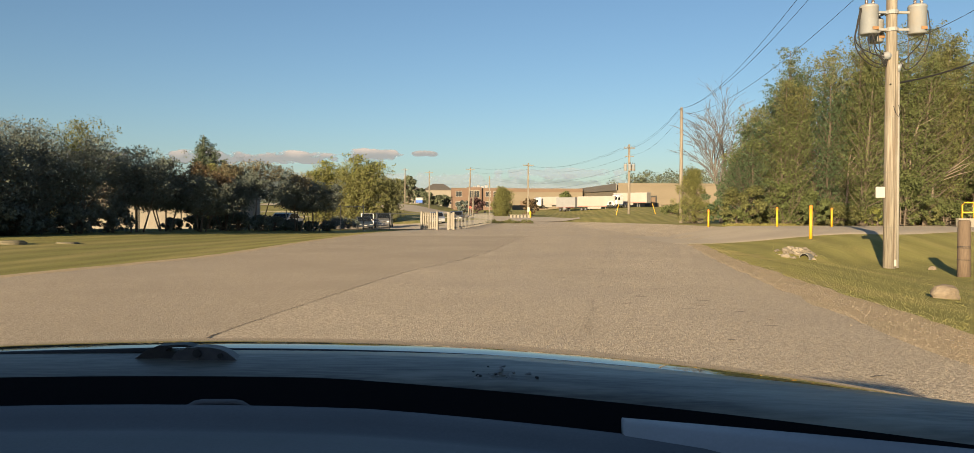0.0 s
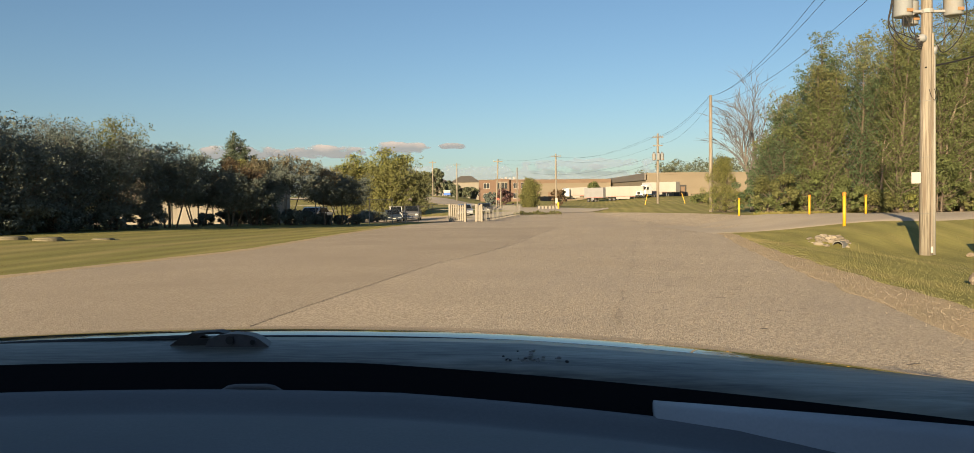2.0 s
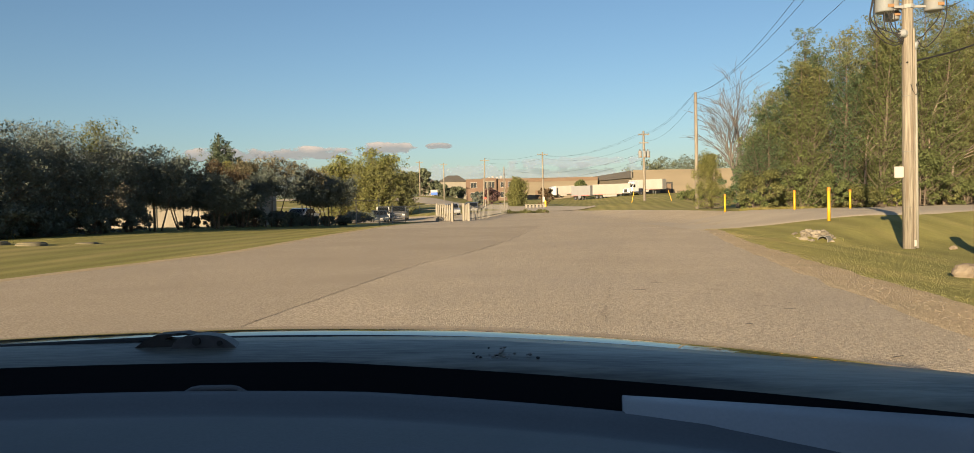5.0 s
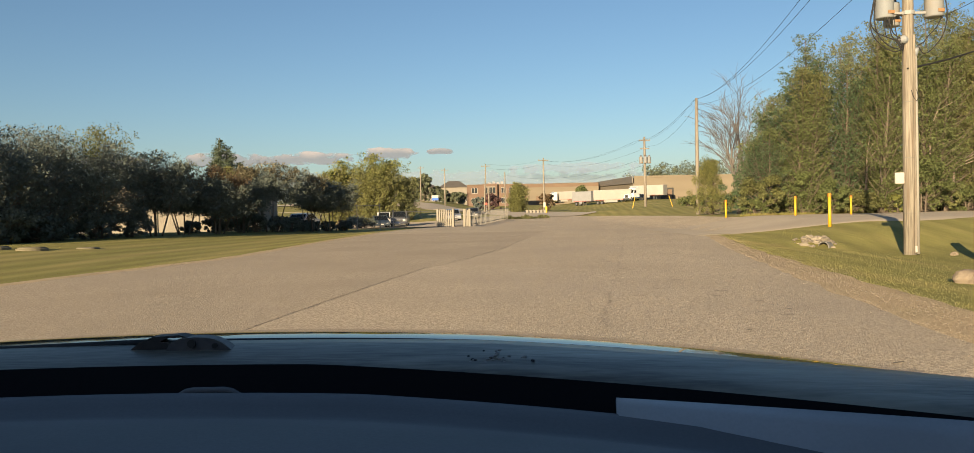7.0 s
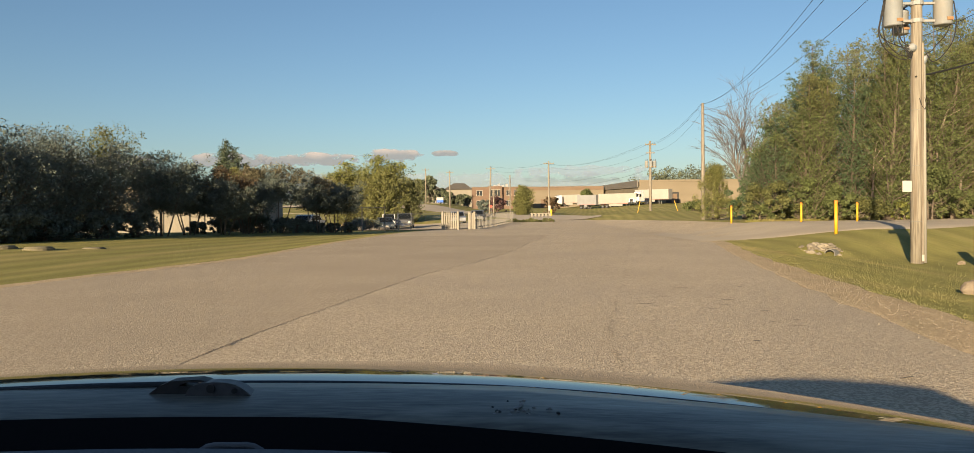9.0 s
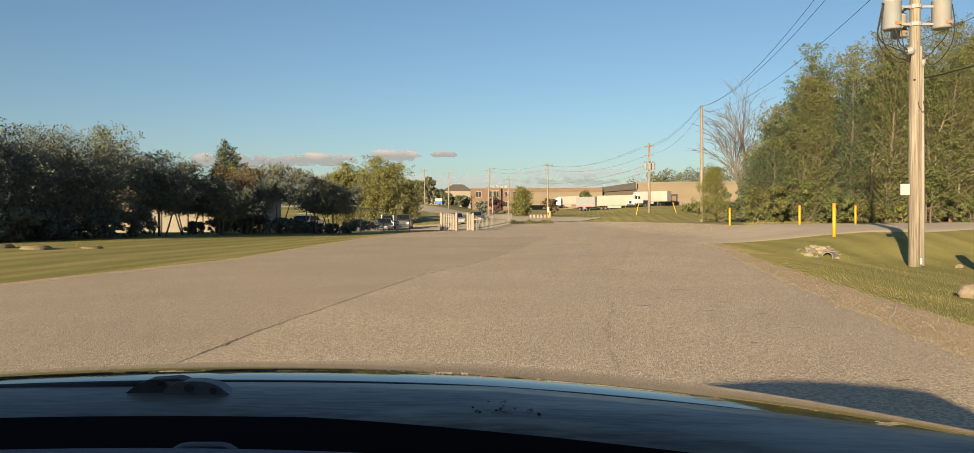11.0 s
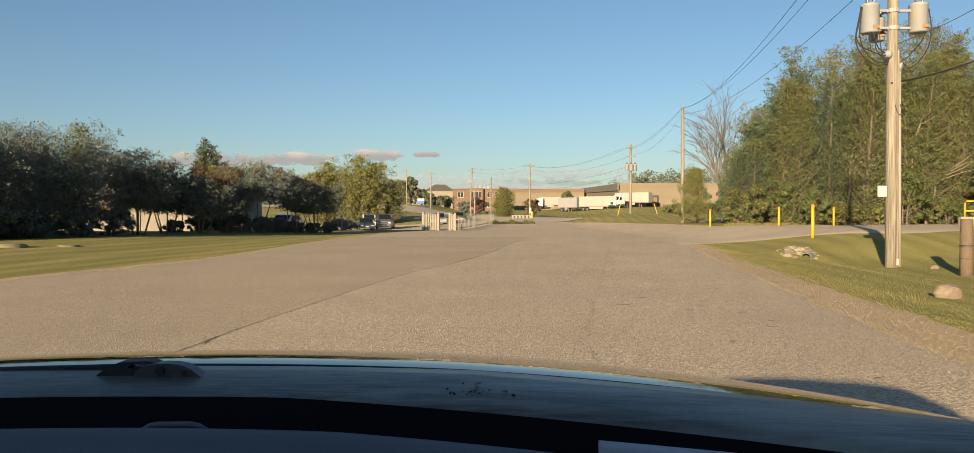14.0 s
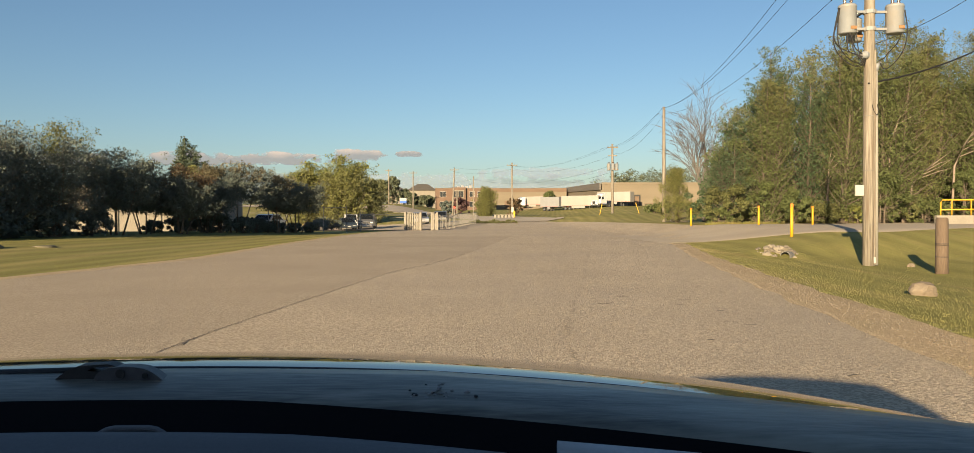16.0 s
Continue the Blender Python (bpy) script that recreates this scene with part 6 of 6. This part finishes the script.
def roadside_sign(x, y):
    s = thing("sign", ground_at(x, y), "blue and white roadside business sign", "sign")
    part("panel", Shape().box((-1.05, -0.1, 0.3), (1.05, 0.1, 1.1), 0.02), M["blue"], s, "blue lower panel")
    part("panel", Shape().box((-1.05, -0.11, 1.11), (1.05, 0.11, 1.9), 0.02), M["white"], s, "white upper panel")
    for k in (-0.9, 0.9):
        part("post", Shape().box((k - 0.08, -0.08, -0.4), (k + 0.08, 0.08, 0.3)), M["steel"], s)


roadside_sign(-17.8, 246)


def low_wall(x, y):
    w = thing("block_barrier", ground_at(x, y), "row of low pale concrete barrier blocks", "barrier")
    for k in range(6):
        part("block", Shape().box((k * 0.62, -0.2, -0.1), (k * 0.62 + 0.36, 0.2, 0.62), 0.04), M["concrete"], w)
    part("rail", Shape().box((-0.1, -0.06, 0.5), (3.5, 0.06, 0.62), 0.02), M["concrete"], w)


low_wall(6.0, 136)


def hydrant(x, y):
    h = thing("hydrant", ground_at(x, y), "yellow and white fire hydrant post", "hydrant")
    part("barrel", Shape().lathe([(0.2, -0.1), (0.2, 0.9), (0.25, 0.95), (0.22, 1.1), (0.1, 1.25)], (0, 0, 0), 12), M["yellow"], h)
    part("marker", Shape().box((-0.5, -0.1, 1.0), (-0.1, 0.0, 1.9), 0.02), M["white"], h, "white marker plate")


hydrant(9.8, 140)
for x, y, lean in ((17.5, 97, 0.35), (23.2, 100, -0.45)):
    g = thing("guy_guard", ground_at(x, y), "leaning yellow guy-wire guard", "guard", "guy-wire guards")
    part("tube", Shape().tube([(0, 0, -0.1), (lean, 0.1, 1.4)], 0.045, 8), M["yellow"], g)
roads = thing("road_sign", ground_at(-1.0, 146), "small red and white road sign", "sign")
part("post", Shape().tube([(0, 0, -0.2), (0, 0, 2.0)], 0.05, 8), M["steel"], roads)
part("plate", Shape().box((-0.2, -0.06, 1.65), (0.2, 0.0, 2.05), 0.02), M["red"], roads, "red sign plate")

# ---- far planting ----
for i in range(9):
    bush("bush", 1.6 + 0.62 * i, 94.5 + 0.5 * math.sin(i * 2.2), 0.34 + 0.14 * math.sin(i * 1.9), 0.55, "leaf_olive", 420, 0.07, 460 + i, "low weedy clump at the end of the picket fence", "bush", "weedy clumps")
bush("bush", -13.6, 80, 1.5, 1.5, "leaf_dark", 3500, 0.09, 399, "dark rounded bush by the parked cars")
boughed_tree("tree", 5.2, 160, 5.9, 2.9, "leaf_yellow", 20000, 0.13, 400, "large rounded sunlit olive tree", "", 0.03, 5, 0.4, None, 0.7, "bark", 0.05, 0.2, 0.17, 5, 0.6)
bush("bush", 11.1, 158, 3.6, 1.5, "leaf_rust", 2500, 0.22, 401, "small bush turning brown by a pole")
bush("bush", -0.2, 200, 4.0, 2.6, "leaf_purple", 3000, 0.24, 402, "dark purple-leaved round bush")
bush("bush", 28.6, 246, 5.6, 2.4, "leaf_green", 2500, 0.24, 403, "small dark bush by the yard")
bush("bush", -3.0, 180, 3.2, 1.6, "leaf_dark", 2000, 0.2, 404, "dark low bush by the street")
tree("tree", -21.6, 250, 8.5, 3.6, "leaf_far", 6000, 0.34, 405, 0.1, "round", "dark green far street tree", "tree", "", 0.02, "bark", 70, 0.24)
tree("tree", -34, 300, 9.5, 4.5, "leaf_far", 4000, 0.4, 406, 0.1, "round", "dark green far street tree", "tree", "", 0.02, "bark", 60, 0.24)
for i, (x, y, h, rr) in enumerate([(-22.6, 325, 6.5, 2.4), (-12.6, 326, 4.6, 2.0), (-30, 330, 8, 3.2), (-17.2, 322, 3.4, 2.0), (-14.8, 318, 4.2, 2.0), (-19.6, 318, 4.6, 2.2)]):
    tree("tree", x, y, h, rr, "leaf_far", 3000, 0.4, 440 + i, 0.1, "round", "dark green far garden tree", "tree", "far garden trees", 0.02, "bark", 50, 0.26)
for i in range(7):
    bush("bush", 26 + 1.7 * i, 104 + 1.3 * math.sin(i * 2), 1.2 + 0.3 * math.sin(i), 1.3, "leaf_green", 900, 0.16, 420 + i, "rough weedy green shrub on the bank", "bush", "bank weeds")


def far_wood():
    """The distant wooded skyline as one mass of leaf clumps."""
    rng = np.random.default_rng(3)
    cs, sp = [], []
    for i in range(330):
        x = rng.uniform(45, 250)
        y = rng.uniform(330, 400)
        h = (8.5 + 10.5 * sstep(x, 56, 84)) * rng.uniform(0.75, 1.1)
        for k in range(3):
            cs.append((x + rng.normal() * 2, y, 3.5 + h * rng.uniform(0.2, 1.0)))
            sp.append(rng.uniform(2.0, 4.0))
    for i in range(260):
        x = rng.uniform(-260, -40)
        y = rng.uniform(300, 380)
        cs.append((x, y, 4 + rng.uniform(0, 7)))
        sp.append(rng.uniform(2.5, 4.5))
    ob = new("far_wood", leaf_mesh("far_wood", cs, sp, 70000, 0.5, M["leaf_far"]))
    tagged(ob, "distant dark wooded skyline", "woods", kind="stuff")


far_wood()


# ---- clouds low in the sky ----
def cloud_material(most=0.94, low=(0.105, 0.132, 0.195, 1), high=(0.195, 0.205, 0.262, 1)):
    m = bpy.data.materials.new("cloud")
    m.use_nodes = True
    n, l = m.node_tree.nodes, m.node_tree.links
    bs = n["Principled BSDF"]
    bs.inputs["Roughness"].default_value = 1.0
    bs.inputs["Specular IOR Level"].default_value = 0.0
    tc = n.new("ShaderNodeTexCoord")
    sep = n.new("ShaderNodeSeparateXYZ")
    l.new(tc.outputs["Generated"], sep.inputs[0])
    nz = n.new("ShaderNodeTexNoise")
    mp = n.new("ShaderNodeMapping")
    mp.inputs["Scale"].default_value = (0.014, 0.0, 0.028)
    l.new(tc.outputs["Object"], mp.inputs[0])
    l.new(mp.outputs[0], nz.inputs["Vector"])
    nz.inputs["Scale"].default_value, nz.inputs["Detail"].default_value = 1.6, 7.0

    def math_node(op, a, b):
        q = n.new("ShaderNodeMath")
        q.operation = op
        for i, v in enumerate((a, b)):
            if isinstance(v, float):
                q.inputs[i].default_value = v
            else:
                l.new(v, q.inputs[i])
        return q.outputs[0]
    # dense in the middle, thinning to a ragged rim, flatter below
    dx = math_node("MULTIPLY", math_node("SUBTRACT", sep.outputs[0], 0.5), 2.0)
    dz = math_node("MULTIPLY", math_node("SUBTRACT", sep.outputs[2], 0.38), 1.9)
    rr = math_node("ADD", math_node("POWER", math_node("ABSOLUTE", dx, 0.0), 2.4), math_node("POWER", math_node("ABSOLUTE", dz, 0.0), 2.0))
    den = math_node("SUBTRACT", math_node("MULTIPLY", nz.outputs["Fac"], 2.8), math_node("ADD", rr, 0.72))
    # sunlight put into the colour: grey-blue undersides, pale sunlit tops
    lift = n.new("ShaderNodeMapRange")
    lift.inputs["From Min"].default_value, lift.inputs["From Max"].default_value = 0.42, 0.95
    l.new(math_node("ADD", sep.outputs[2], math_node("MULTIPLY", math_node("SUBTRACT", nz.outputs["Fac"], 0.5), 0.9)), lift.inputs["Value"])
    tone = n.new("ShaderNodeMix")
    tone.data_type = "RGBA"
    tone.inputs[6].default_value, tone.inputs[7].default_value = low, high
    l.new(lift.outputs[0], tone.inputs[0])
    l.new(tone.outputs[2], bs.inputs["Base Color"])
    mr = n.new("ShaderNodeMapRange")
    mr.inputs["From Min"].default_value, mr.inputs["From Max"].default_value, mr.inputs["To Max"].default_value = 0.0, 0.30, most
    l.new(den, mr.inputs["Value"])
    l.new(mr.outputs[0], bs.inputs["Alpha"])
    return m


def clouds():
    haze = cloud_material(0.45, (0.15, 0.185, 0.28, 1), (0.17, 0.21, 0.30, 1))
    cm = cloud_material()
    for row, (x, z, w, h) in enumerate(((-150, 84, 1900, 92), (-700, 158, 260, 48), (-478, 154, 300, 40), (-270, 160, 190, 40), (-130, 163, 90, 20), (210, 112, 420, 34), (-980, 150, 260, 60))):
        sh = Shape()
        n, k = 24, 8
        vs = [(x + (i / n - 0.5) * w, 2060 - 12 * row, z + (j / k - 0.5) * h) for j in range(k + 1) for i in range(n + 1)]
        sh.add(vs, [(j * (n + 1) + i, j * (n + 1) + i + 1, (j + 1) * (n + 1) + i + 1, (j + 1) * (n + 1) + i) for j in range(k) for i in range(n)])
        part("cloud", sh, haze if w > 400 else cm, None, "thin mauve-grey cloud low in the evening sky", True, "structure", "cloud")


clouds()


# ---- grass blades and loose stones ----
def blades(name, n, sample, hgt, wid, label, blade="blade"):
    xy = sample(n)
    z = land(xy[:, 0], xy[:, 1])
    a = RNG.random(len(xy)) * 2 * np.pi
    h = hgt * RNG.uniform(0.5, 1.5, len(xy))
    w = wid * RNG.uniform(0.6, 1.3, len(xy))
    lean = RNG.normal(size=(len(xy), 2)) * 0.45 * h[:, None]
    base = np.stack([xy[:, 0], xy[:, 1], z - 0.005], 1)
    side = np.stack([np.cos(a) * w, np.sin(a) * w, 0 * a], 1)
    tip = base + np.stack([lean[:, 0], lean[:, 1], h], 1)
    verts = np.stack([base - side, base + side, tip], 1).reshape(-1, 3)
    ob = new(name, raw_mesh(name, verts, np.arange(len(verts)).reshape(-1, 3), M[blade]))
    tagged(ob, label, "grass", kind="stuff")


def right_verge(n):
    y = 5 + 37 * RNG.random(n) ** 1.3
    x = right_edge(np.minimum(y, 30)) + 0.36 - 0.12 * sstep(y, 9, 26) + 0.22 * np.sin(y * 1.7) + 0.12 * np.sin(y * 4.3) + 24 * RNG.random(n) ** 1.6
    keep = (y < drive_near(x) + 0.1) & (x < 32)
    return np.stack([x, y], 1)[keep]


def left_lawn(n):
    y = RNG.uniform(11, 62, n)
    x = left_edge(y) - 0.12 + 0.14 * np.sin(y * 1.3) + 0.1 * np.sin(y * 3.7) - 15 * RNG.random(n) ** 1.5
    keep = x > -22.5 + 0.5 * np.maximum(y - 28, 0)
    return np.stack([x, y], 1)[keep]


def bank(n):
    x = RNG.uniform(16, 45, n)
    y = 46.6 + 0.42 * (x - 12) + 2.2 * RNG.random(n) ** 1.3
    return np.stack([x, y], 1)


blades("lawn_grass", 190000, right_verge, 0.021, 0.0045, "short dry green mown grass beside the road")
blades("lawn_grass", 80000, left_lawn, 0.015, 0.008, "short dry green mown grass of the big lawn", "mown_blade")
blades("rough_grass", 26000, bank, 0.16, 0.016, "rough long grass along the driveway")


def loose_stones():
    n = 2600
    y = 3 + 27 * RNG.random(n) ** 1.4
    x = right_edge(y) + RNG.normal(0.3, 0.3, n)
    s = RNG.uniform(0.004, 0.011, n)
    oct_v = np.array([(1, 0, 0), (0, 1, 0), (-1, 0, 0), (0, -1, 0), (0, 0, 0.7), (0, 0, -0.7)], float)
    oct_f = np.array([(0, 1, 4), (1, 2, 4), (2, 3, 4), (3, 0, 4), (1, 0, 5), (2, 1, 5), (3, 2, 5), (0, 3, 5)])
    jit = 1 + 0.35 * RNG.normal(size=(n, 6, 1))
    verts = (oct_v[None] * jit * s[:, None, None] + np.stack([x, y, land(x, y) + 0.024 + s * 0.4], 1)[:, None]).reshape(-1, 3)
    faces = (oct_f[None] + 6 * np.arange(n)[:, None, None]).reshape(-1, 3)
    ob = new("loose_stones", raw_mesh("loose_stones", verts, faces, M["gravelstone"]))
    tagged(ob, "loose pale gravel stones on the shoulder", "gravel", kind="stuff")


loose_stones()
